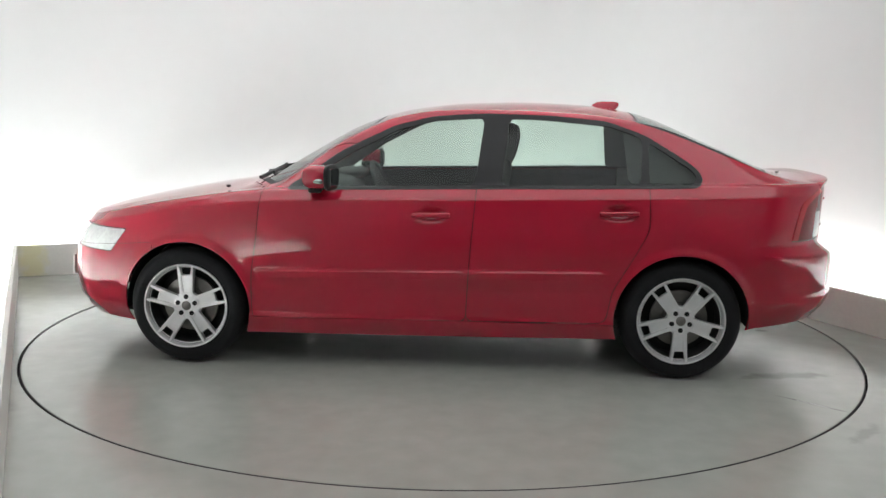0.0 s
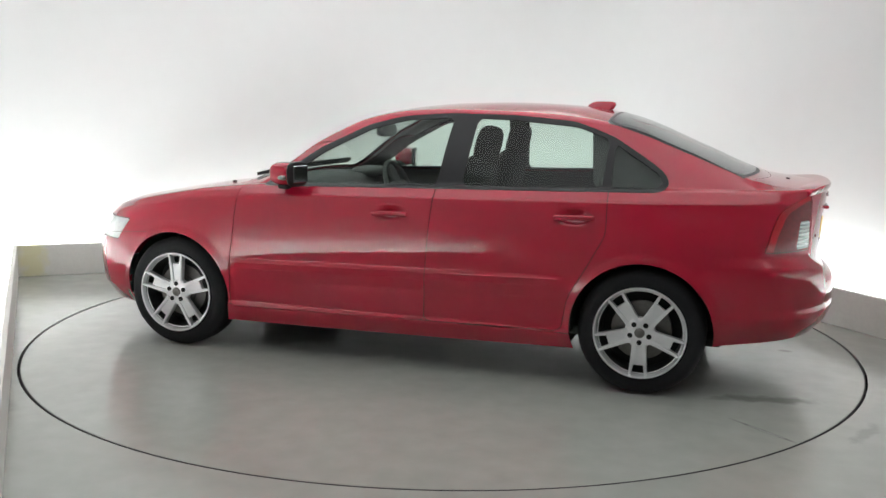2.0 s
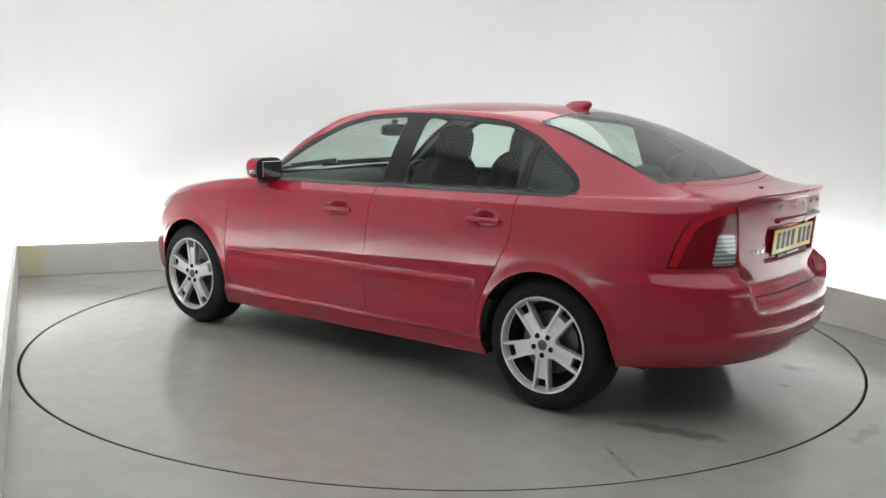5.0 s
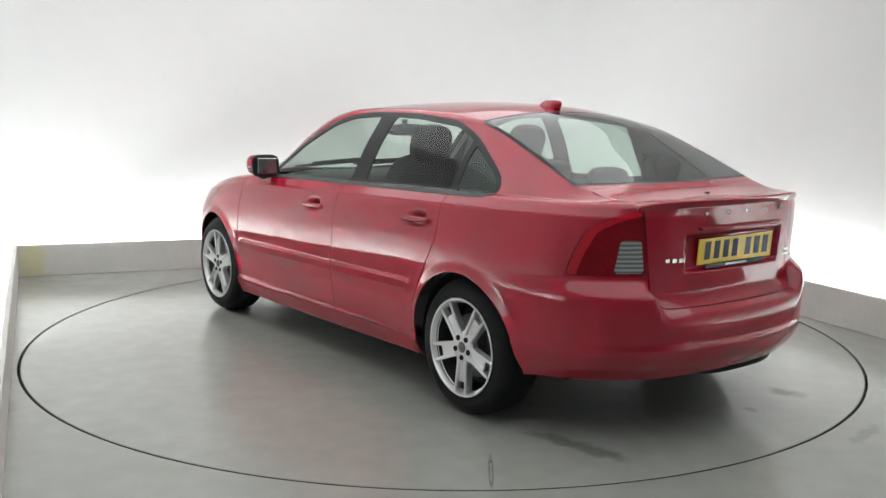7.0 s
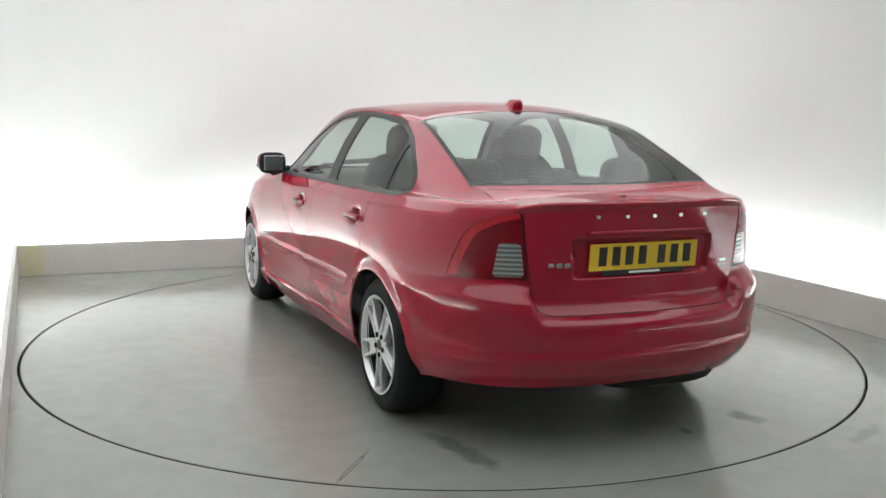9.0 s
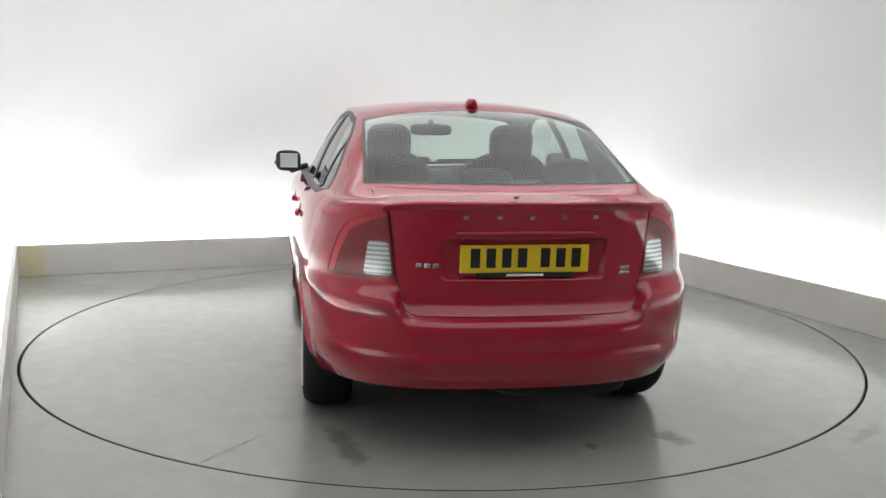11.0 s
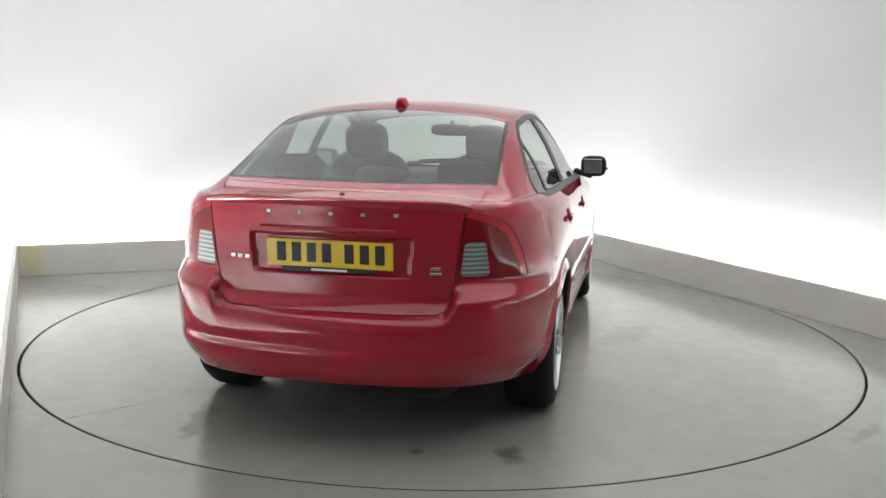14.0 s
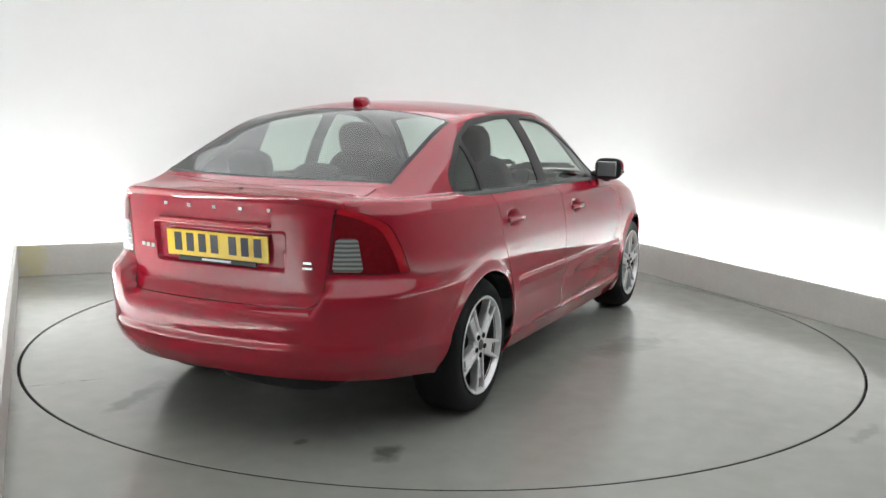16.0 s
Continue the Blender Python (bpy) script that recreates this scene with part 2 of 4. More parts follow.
TABLE_R = 2.451

# floor with the round hole for the turntable
n = 180
vs, fs = [], []
for r_ring in (TABLE_R + 0.007, 2.9, 4.5, 11.0):
    for i in range(n):
        a = 2 * math.pi * i / n
        vs.append((r_ring * math.cos(a), r_ring * math.sin(a), 0.0))
for i in range(n):
    vs.append((vs[i][0], vs[i][1], -0.08))
for k in range(3):
    for i in range(n):
        j = (i + 1) % n
        fs.append((k * n + i, (k + 1) * n + i, (k + 1) * n + j, k * n + j))
for i in range(n):
    j = (i + 1) % n
    fs.append((4 * n + i, i, j, 4 * n + j))
tagged(new("floor", mesh_of("floor", vs, fs, FLOOR, False)), "smooth grey painted studio floor, slightly glossy", kind="structure")
bm = bmesh.new()
lathe(bm, [(0.001, -0.09), (TABLE_R + 0.2, -0.09)], 90)
pit = part("turntable_pit", bm, GAP, None, "dark pit under the turntable's edge gap")
pit.matrix_basis = pose(0, 0, 0, 90)
tagged(pit, kind="structure")


def offset_path(dist):
    """The path along the low boards, moved outwards by dist, with open ends."""
    nl = Vector((LEFT_DIR.y, -LEFT_DIR.x))
    back = (CORNER_R - CORNER_L).normalized()
    nb = Vector((-back.y, back.x))
    nr = Vector((-RIGHT_DIR.y, RIGHT_DIR.x))

    def meet(p, d, q, e):
        k = ((q - p).x * e.y - (q - p).y * e.x) / (d.x * e.y - d.y * e.x)
        return p + d * k
    pl, pb, pr = CORNER_L + nl * dist, CORNER_L + nb * dist, CORNER_R + nr * dist
    return [pl + LEFT_DIR * 8.6, meet(pl, LEFT_DIR, pb, back), meet(pb, back, pr, RIGHT_DIR), pr + RIGHT_DIR * 10.5]


def round_path(p, r, n=14):
    """Rounds the two inner corners of a path and closes it behind."""
    out = [p[0]]
    for i in (1, 2):
        a, b = (p[i - 1] - p[i]).normalized(), (p[i + 1] - p[i]).normalized()
        p0, p1 = p[i] + a * r, p[i] + b * r
        for k in range(n + 1):
            t = k / n
            out.append(p0 * (1 - t) ** 2 + p[i] * 2 * t * (1 - t) + p1 * t * t)
    out.append(p[3])
    return out


ROOM_H = 3.1
path = round_path(offset_path(0.55), 0.95)
verts, faces = [], []
prof = [(0.0, 0.0), (0.0, 0.6), (0.0, 1.4), (0.0, 2.3), (-0.02, 2.7), (-0.10, 2.95), (-0.25, 3.06), (-0.45, ROOM_H)]
cen = Vector((1.2, -1.5))
for p in path:
    for o, z in prof:
        q = p + (cen - p).normalized() * (-o)
        verts.append((q.x, q.y, z))
k = len(prof)
for i in range(len(path) - 1):
    for j in range(k - 1):
        faces.append((i * k + j, (i + 1) * k + j, (i + 1) * k + j + 1, i * k + j + 1))
cyc = tagged(new("wall_north", mesh_of("wall_north", verts, faces, WALL)), "seamless white studio wall with rounded corners, lit from below", kind="structure")
sol = cyc.modifiers.new("thick", "SOLIDIFY")
sol.thickness, sol.offset = 0.08, 0.0
a, b = path[0], path[-1]
d = (b - a).normalized()
bm = bmesh.new()
box(bm, 0, (b - a).length, -0.1, 0.0, 0, ROOM_H)
ws = part("wall_south", bm, mat("grey_back_wall", (0.22, 0.22, 0.22), rough=0.8, noise_scale=1, vary=0.08), None, "plain grey wall closing the studio behind")
ws.matrix_basis = Matrix.Translation((a.x, a.y, 0)) @ Matrix.Rotation(math.atan2(d.y, d.x), 4, "Z")
tagged(ws, kind="structure")
bm = bmesh.new()
box(bm, -6, 11, -11, 7, ROOM_H, ROOM_H + 0.1)
tagged(part("ceiling", bm, CEIL, None, "plain white studio ceiling"), kind="structure")

# low boards in front of the light troughs
inner, outer = offset_path(0.0), offset_path(0.03)
BOARD_H = 0.248
ends = [(inner[1] + LEFT_DIR * 6.3, inner[1], outer[1] + LEFT_DIR * 6.3, outer[1]),
        (inner[1], inner[2], outer[1], outer[2]),
        (inner[2], inner[3], outer[2], outer[3])]
for p0, p1, q0, q1 in ends:
    bm = bmesh.new()
    lo = [bm.verts.new((q.x, q.y, 0)) for q in (p0, p1, q1, q0)]
    hi = [bm.verts.new((q.x, q.y, BOARD_H)) for q in (p0, p1, q1, q0)]
    bm.faces.new(lo[::-1])
    bm.faces.new(hi)
    for i in range(4):
        j = (i + 1) % 4
        bm.faces.new((lo[i], lo[j], hi[j], hi[i]))
    bmesh.ops.recalc_face_normals(bm, faces=bm.faces)
    bmesh.ops.bevel(bm, geom=[e for e in bm.edges], offset=0.003, segments=1, affect="EDGES")
    tagged(part("light_cove_board", bm, BOARD, None), "low off-white board hiding the floor-level wall lights", "low board", "low boards round the floor", "structure")

# a yellowed patch on the board by the corner
stain_or_shade(BOARD, (-3.27, 1.55), (0.13, 0.13), 21, (0.62, 0.58, 0.34), 0.8, 0.6, 12.0)
# tubes in the trough behind the boards
tube_path = offset_path(0.30)
for i, (p, q) in enumerate(((tube_path[0], tube_path[1]), (tube_path[1], tube_path[2]), (tube_path[2], tube_path[3]))):
    if i == 0:
        p = q + LEFT_DIR * 6.0
    L, d = (q - p).length, (q - p).normalized()
    count = max(1, round(L / 1.25))
    for c in range(count):
        s = p + d * (L * (c + .5) / count)
        half = L / count / 2 - .03
        root = new("batten_light")
        root.matrix_basis = Matrix.Translation((s.x, s.y, 0)) @ Matrix.Rotation(math.atan2(d.y, d.x), 4, "Z")
        tagged(root, "lit white batten light hidden behind a low board", "lamp", "batten lights in the trough")
        bm = bmesh.new()
        box(bm, -half, half, -.03, .03, 0.0, .05, .004)
        part("housing", bm, BOARD, root)
        bm = bmesh.new()
        box(bm, -half + .02, half - .02, -.022, .022, .0505, .085, .012)
        part("tube", bm, TUBE if i else TUBE_LEFT, root, "glowing white tube")

# ceiling diffusers over the turntable
root = new("ceiling_light")
root.matrix_basis = Matrix.Rotation(radians(23.5), 4, "Z") @ pose(-0.15, -1.09, ROOM_H - 0.001)
tagged(root, "very large white studio ceiling light with diffuser", "ceiling light")
bm = bmesh.new()
for x0, x1, y0, y1 in ((-2.46, 2.46, -3.68, -3.64), (-2.46, 2.46, 3.64, 3.68), (-2.46, -2.42, -3.64, 3.64), (2.42, 2.46, -3.64, 3.64)):
    box(bm, x0, x1, y0, y1, -.09, 0.0)
part("frame", bm, CEIL, root)
bm = bmesh.new()
box(bm, -2.415, 2.415, -3.635, 3.635, -.07, -.055)
part("diffuser", bm, DIFFUSER, root, "glowing white diffuser")

# turntable disc
turntable = new("turntable")
tagged(turntable, "large round grey turntable set flush in the floor", "turntable")
bm = bmesh.new()
lathe(bm, [(TABLE_R - 0.0085, -0.07), (TABLE_R - 0.0085, -0.002), (TABLE_R - 0.0105, 0.0), (1.5, 0.0), (0.6, 0.0), (0.0005, 0.0)], 180)
bmesh.ops.transform(bm, matrix=Matrix.Rotation(radians(90), 4, "X"), verts=bm.verts)
for v in bm.verts:
    v.co.z = -abs(v.co.z)
bmesh.ops.recalc_face_normals(bm, faces=bm.faces)
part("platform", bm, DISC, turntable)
bm = bmesh.new()
lathe(bm, [(TABLE_R - 0.0080, -0.065), (TABLE_R - 0.0080, -0.002), (TABLE_R - 0.0025, -0.002), (TABLE_R - 0.0025, -0.065)], 180)
bmesh.ops.transform(bm, matrix=Matrix.Rotation(radians(90), 4, "X"), verts=bm.verts)
for v in bm.verts:
    v.co.z = -abs(v.co.z)
bmesh.ops.recalc_face_normals(bm, faces=bm.faces)
part("edge_strip", bm, GAP, turntable, "black rubber edge strip")


# ---- the car ----
car = new("car")
tagged(car, "glossy red four-door saloon car with silver alloy wheels on the turntable", "car")
HALF_BASE, HUB_Z, HUB_Y = 1.32, 0.318, 0.80
ARCH_R = 0.352
HANDLES = ((0.0, 0.850), (-0.975, 0.880))

belt_z = curve_of([2.24, 2.1, 1.7, 1.2, 0.8, -0.2, -1.36, -1.9, -2.24], [0.715, 0.745, 0.845, 0.925, 0.957, 0.985, 1.016, 1.024, 1.027])
low_z = curve_of([2.24, 1.75, 1.6, 0.95, 0.0, -0.95, -1.6, -1.7, -2.24], [0.205, 0.205, 0.20, 0.178, 0.185, 0.20, 0.24, 0.265, 0.31])
nose_x = curve_of([0.15, 0.25, 0.34, 0.45, 0.56, 0.66, 0.75, 0.9, 1.05], [2.09, 2.16, 2.205, 2.212, 2.200, 2.165, 2.10, 1.97, 1.9])
tail_x = curve_of([0.20, 0.31, 0.37, 0.444, 0.458, 0.52, 0.570, 0.612, 0.66, 0.80, 0.95, 1.00, 1.04, 1.07],
                  [2.09, 2.182, 2.228, 2.250, 2.243, 2.246, 2.238, 2.186, 2.159, 2.164, 2.179, 2.185, 2.191, 2.195])
flank_w = spline_of([0.0, 0.10, 0.25, 0.42, 0.56, 0.68, 0.80, 0.94], [0.805, 0.843, 0.868, 0.8805, 0.8855, 0.8845, 0.8760, 0.8530])


def half_w(v):
    """Half the width at a share v of the height from sill to belt, with the shoulder's crease near the top."""
    v = np.asarray(v, float)
    return flank_w(v) - 0.85 * 0.8 * np.maximum(0.0, v - 0.938)


roof_z = curve_of([2.24, 2.15, 1.95, 1.6, 1.3, 1.12, 1.06, 0.75, 0.44, 0.15, -0.2, -0.5, -0.85, -1.06, -1.16, -1.5, -1.86, -1.92, -2.08, -2.18, -2.24],
                  [0.730, 0.748, 0.800, 0.872, 0.918, 0.938, 0.960, 1.140, 1.305, 1.390, 1.428, 1.436, 1.424, 1.394, 1.370, 1.230, 1.079, 1.060, 1.047, 1.048, 1.048])
cant_z = curve_of([2.24, 1.95, 1.6, 1.3, 1.0, 0.86, 0.5, 0.22, 0.0, -0.24, -0.7, -1.0, -1.18, -1.5, -1.82, -1.95, -2.1, -2.24],
                  [0.722, 0.785, 0.862, 0.908, 0.945, 0.978, 1.212, 1.341, 1.380, 1.390, 1.378, 1.350, 1.318, 1.202, 1.072, 1.046, 1.038, 1.038])
cant_y = curve_of([2.24, 1.5, 1.0, 0.86, 0.5, 0.22, -0.24, -0.7, -1.14, -1.5, -1.82, -2.1, -2.24], [0.50, 0.60, 0.675, 0.685, 0.63, 0.585, 0.565, 0.562, 0.560, 0.578, 0.605, 0.60, 0.58])

P_FRONT, Q_FRONT, P_REAR, Q_REAR = 7.0, 2.1, 8.2, 2.6


def outline(fx, rear, a_len, b_len):
    """A point of the plan outline; fx runs from 0 at mid-length to 1 at the end."""
    p, q = (P_REAR, Q_REAR) if rear else (P_FRONT, Q_FRONT)
    return (-fx if rear else fx) * a_len, b_len * max(0.0, 1 - fx ** p) ** (1 / q)


def spaced(rear, count):
    """Even steps along the outline, from the middle of the end to the side."""
    fx = 1 - np.linspace(0, 1, 8000) ** 4
    pts = np.array([outline(f, rear, 2.2, 0.88) for f in fx])
    s = np.concatenate([[0], np.cumsum(np.hypot(*np.diff(pts, axis=0).T))])
    return [float(f) for f in np.interp(np.linspace(0, s[-1], count), s, fx)]


cols = [(t, False) for t in spaced(False, 136)] + [(t, True) for t in spaced(True, 136)[::-1][1:]]
SIDE_ROWS, ROW_A, ROW_B, ROW_C = 64, 4, 18, 16
grid = []
for th, rear in cols:
    xr, yr = (float(c) for c in outline(th, rear, 2.2, 0.88))
    z0, z1 = float(low_z(xr)), float(belt_z(xr))
    pts = []
    for r in range(SIDE_ROWS + 1):
        v = r / SIDE_ROWS
        z = z0 + v * (z1 - z0)
        # towards the corners the bumper's shoulder reaches up to the lamps
        corner = min(1, max(0, (yr * float(half_w(v)) / 0.88 - 0.468 - 0.16 * (z - 0.60)) / 0.036))
        lift = 0.088 * corner * corner * (3 - 2 * corner) * float(np.interp(z, [0.49, 0.60, 0.70, 0.80], [0, 1, 1, 0]))
        a_len = float(tail_x(z - lift) if rear else nose_x(z))
        x, y = outline(th, rear, a_len, float(half_w(v)))
        x, y = float(x), float(y)
        # lip round the wheel arches, and the waist line along the flank
        for ax in (HALF_BASE, -HALF_BASE):
            g = math.hypot(x - ax, z - HUB_Z) - ARCH_R
            if y > .6 and g < 0.05:
                y += 0.012 * (0.5 + 0.5 * math.cos(math.pi * min(1, max(0, g) / 0.05)))
        # moulding along the doors
        if abs(x) < 0.93 and y > .6:
            y += 0.009 * min(1, max(0, 30 - r)) * min(1, max(0, (r - 21) / 5)) * min(1, (0.93 - abs(x)) / 0.012)
        # the rear quarter draws in above the arch
        k = min(1, max(0, (z - 0.70) / 0.26))
        y -= k * k * (3 - 2 * k) * float(np.interp(-x, [0.8, 1.3, 1.6, 1.9, 2.2], [0, 0.016, 0.030, 0.018, 0.010]))
        for hx, hz in HANDLES:
            if y > .6:
                y -= 0.024 * math.exp(-((x - hx) / 0.055) ** 4 - ((z - hz) / 0.030) ** 4)
        if y > .5 and abs(x) < 1.05:
            y += 0.013 * min(1, max(0, (0.297 - z) / 0.014))
        if y > .4 and (x < -1.55 or x > 1.55):
            y += 0.005 * min(1, max(0, (0.432 + (0.0 if x < 0 else -0.11) - z) / 0.012))
        y *= 1 + 0.034 * min(1, max(0, (x + 0.6) / 1.6))
        pts.append((x, y, z))
    xp, yp, zp = pts[-1]
    y1, z1b = yp * 0.945, zp + 0.012
    y2 = min(float(cant_y(xp)), 0.86 * y1)
    z2, zc = float(cant_z(xp)), float(roof_z(xp))
    for r in range(1, ROW_A + 1):
        t = r / ROW_A
        pts.append((xp, yp + (y1 - yp) * t, zp + (z1b - zp) * math.sin(t * math.pi / 2)))
    for r in range(1, ROW_B + 1):
        t = r / ROW_B
        bow = 0.020 * math.sin(math.pi * t) * min(1, max(0, (z2 - z1b) / 0.3))
        pts.append((xp, y1 + (y2 - y1) * t + bow, z1b + (z2 - z1b) * t))
    for r in range(1, ROW_C + 1):
        y = y2 * (1 - r / ROW_C)
        k = (y / y2) if y2 > 1e-6 else 0
        pts.append((xp, y, zc + (z2 - zc) * abs(k) ** 2.3))
    grid.append(pts)
NR = len(grid[0])
SHELL_V = [list(p) for col in grid for p in col]
SHELL_F, SHELL_L, SHELL_R = [], [], []
for i in range(len(grid) - 1):
    for j in range(NR - 1):
        SHELL_F.append([i * NR + j, (i + 1) * NR + j, (i + 1) * NR + j + 1, i * NR + j + 1])
        SHELL_L.append("body_shell")
        SHELL_R.append(0 if j < SIDE_ROWS + ROW_A else (1 if j < SIDE_ROWS + ROW_A + ROW_B else 2))


def cut(field, label, only=("body_shell",), zones=(0, 1, 2), gap=0.0, keep_out=None):
    """Splits the shell where the field changes sign; what lies inside takes the label, and a strip of half-width gap along the edge becomes a seam."""
    for level, inside in ((gap, "seam" if gap else label), (-gap, label)) if gap else ((0.0, label),):
        V = np.array(SHELL_V)
        val = field(V[:, 0], V[:, 1], V[:, 2]) - level
        src = set(only) if level >= 0 else {"seam_new"}
        edge = {}
        for i in range(len(SHELL_F)):
            if SHELL_L[i] not in src or SHELL_R[i] not in zones:
                continue
            f = SHELL_F[i]
            s = [val[k] < 0 for k in f]
            tag = "seam_new" if (gap and level > 0) else inside
            if all(s):
                SHELL_L[i] = tag
                continue
            if not any(s):
                continue
            A, B = [], []
            for q in range(len(f)):
                a, b = f[q], f[(q + 1) % len(f)]
                (A if val[a] < 0 else B).append(a)
                if (val[a] < 0) != (val[b] < 0):
                    key = (min(a, b), max(a, b))
                    if key not in edge:
                        t = val[key[0]] / (val[key[0]] - val[key[1]])
                        p, r = SHELL_V[key[0]], SHELL_V[key[1]]
                        SHELL_V.append([p[c] + (r[c] - p[c]) * t for c in range(3)])
                        edge[key] = len(SHELL_V) - 1
                    A.append(edge[key])
                    B.append(edge[key])
            if len(A) > 2 and len(B) > 2:
                old = SHELL_L[i]
                SHELL_F[i], SHELL_L[i] = A, tag
                SHELL_F.append(B), SHELL_L.append(old), SHELL_R.append(SHELL_R[i])
        # faces split above took new corners, so earlier values stay valid for the next level
    if gap:
        for i in range(len(SHELL_L)):
            if SHELL_L[i] == "seam_new":
                SHELL_L[i] = "seam"


def mx(*a):
    return np.maximum.reduce(a)


# wheel openings
for ax in (HALF_BASE, -HALF_BASE):
    cut(lambda x, y, z, ax=ax: mx(np.hypot(x - ax, z - HUB_Z) - ARCH_R, 0.5 - y), "opening", zones=(0,))
# side windows: a black surround with three panes
DLO = rounded([(0.80, 0.955), (-1.385, 1.010), (-1.420, 1.050), (-1.385, 1.108), (-1.29, 1.170), (-1.12, 1.272), (-0.92, 1.342), (-0.60, 1.368), (-0.24, 1.372), (0.02, 1.352), (0.22, 1.302), (0.50, 1.165)], 0.05)
cut(lambda x, y, z: poly_dist(x, z, DLO), "window_surround", zones=(0, 1))
PANES = [rounded([(0.715, 0.972), (-0.222, 0.997), (-0.262, 1.348), (0.0, 1.330), (0.19, 1.283), (0.45, 1.152)], 0.03),
         rounded([(-0.362, 1.000), (-1.09, 1.019), (-1.10, 1.258), (-0.93, 1.315), (-0.60, 1.342), (-0.395, 1.348)], 0.03),
         rounded([(-1.135, 1.020), (-1.362, 1.027), (-1.385, 1.060), (-1.355, 1.100), (-1.135, 1.236)], 0.02)]
for i, pane in enumerate(PANES):
    cut(lambda x, y, z, pane=pane: poly_dist(x, z, pane), f"side_pane_{i}", only=("window_surround",), zones=(0, 1))
# windscreen and rear screen
cut(lambda x, y, z: mx(y - 0.672 + 0.155 * np.clip((0.86 - x) / 0.6, 0, 1.2), x - (1.085 - 0.40 * y ** 2), 0.30 + 0.10 * y ** 2 - x), "screen_edge", zones=(1, 2))
cut(lambda x, y, z: mx(y - 0.640 + 0.155 * np.clip((0.86 - x) / 0.6, 0, 1.2), x - (1.050 - 0.40 * y ** 2), 0.335 + 0.10 * y ** 2 - x), "windscreen", only=("screen_edge",))
cut(lambda x, y, z: mx(y - (0.560 + 0.05 * (-1.06 - x) / 0.74), x + 1.070, -1.838 + 0.20 * y ** 2 - x), "rear_screen_edge", zones=(1, 2))
cut(lambda x, y, z: mx(y - (0.545 + 0.05 * (-1.06 - x) / 0.74), x + 1.088, -1.818 + 0.20 * y ** 2 - x), "rear_screen", only=("rear_screen_edge",))
# tail lamps
LAMP_Z, LAMP_X = [0.70, 0.742, 0.84, 0.92, 0.945, 0.975, 1.005, 1.05], [-1.872, -1.880, -1.904, -1.932, -1.952, -1.995, -2.058, -2.150]
LAMP = lambda x, y, z: mx(x - np.interp(z, LAMP_Z, LAMP_X), 0.506 + 0.115 * (z - 0.748) - y, 0.742 - z, z - 1.022)
cut(LAMP, "tail_lamp", zones=(0,), gap=0.0022)
cut(lambda x, y, z: mx(y - 0.628 + 0.15 * (z - 0.755), 0.752 - z, z - 0.888, x + 1.97, 0.518 + 0.12 * (z - 0.755) - y), "reversing_lens", only=("tail_lamp",))
cut(lambda x, y, z: mx(0.70 - z, z - 1.10, x - np.interp(z + 0.012, LAMP_Z, LAMP_X) + 0.034, 0.45 - y), "dark_lens", only=("tail_lamp",))
# boot lid, bumpers
BOOT = rounded([(-0.3, 0.603), (0.474, 0.603), (0.498, 0.74), (0.533, 1.02), (0.575, 1.25), (-0.3, 1.25)], 0.055)
cut(lambda x, y, z: mx(poly_dist(y, z, BOOT), x + 1.80), "boot_lid", zones=(0,), gap=0.0018)
cut(lambda x, y, z: mx(y - 0.575, x + 1.895 - 0.28 * y ** 2), "boot_lid", zones=(1, 2), gap=0.0018)
cut(lambda x, y, z: mx(z - 0.741 + 1.10 * np.clip(x + 1.874, 0, 0.4), x + 1.50), "rear_bumper", zones=(0,))
cut(lambda x, y, z: mx(z - 0.60 - 0.10 * np.clip(2.1 - x, 0, 1), 1.50 - x), "front_bumper", zones=(0,), gap=0.0012)
HEAD = lambda x, y, z: mx(1.670 + 0.75 * (0.715 - z) - x, 0.42 - y, 0.594 - z, z - 0.712 - 0.02 * (2.1 - x))
cut(HEAD, "head_lamp", only=("body_shell", "front_bumper"), zones=(0,), gap=0.003)
cut(lambda x, y, z: mx(y - 0.30 - 0.2 * (z - 0.5), 0.47 - z, z - 0.66, 1.8 - x), "grille", only=("front_bumper", "body_shell"), zones=(0,))
cut(lambda x, y, z: mx(y - 0.55, 0.24 - z, z - 0.36, 1.8 - x), "lower_grille", only=("front_bumper",), zones=(0,))
cut(lambda x, y, z: mx(y - (0.66 + 0.05 * (x - 1.1) - 0.35 * np.clip(x - 1.6, 0, 1)), 1.13 - 0.42 * y ** 2 - x), "bonnet", zones=(0, 1, 2), gap=0.0025)
# doors
DOOR_F = rounded([(0.905, 1.0), (0.925, 0.70), (0.955, 0.50), (0.955, 0.272), (-0.19, 0.282), (-0.205, 0.60), (-0.25, 1.2), (0.5, 1.2)], 0.03)
DOOR_R = rounded([(-0.205, 0.60), (-0.19, 0.282), (-0.925, 0.292), (-0.955, 0.47), (-1.06, 0.655), (-1.135, 0.80), (-1.125, 1.2), (-0.25, 1.2)], 0.04)
cut(lambda x, y, z: poly_dist(x, z, DOOR_F), "front_door", zones=(0, 1), gap=0.0020)
cut(lambda x, y, z: poly_dist(x, z, DOOR_R), "rear_door", zones=(0, 1), gap=0.0020)
cut(lambda x, y, z: mx(z - 0.283 - 0.0, x - 0.99, -0.99 - x), "sill", zones=(0,), gap=0.002)
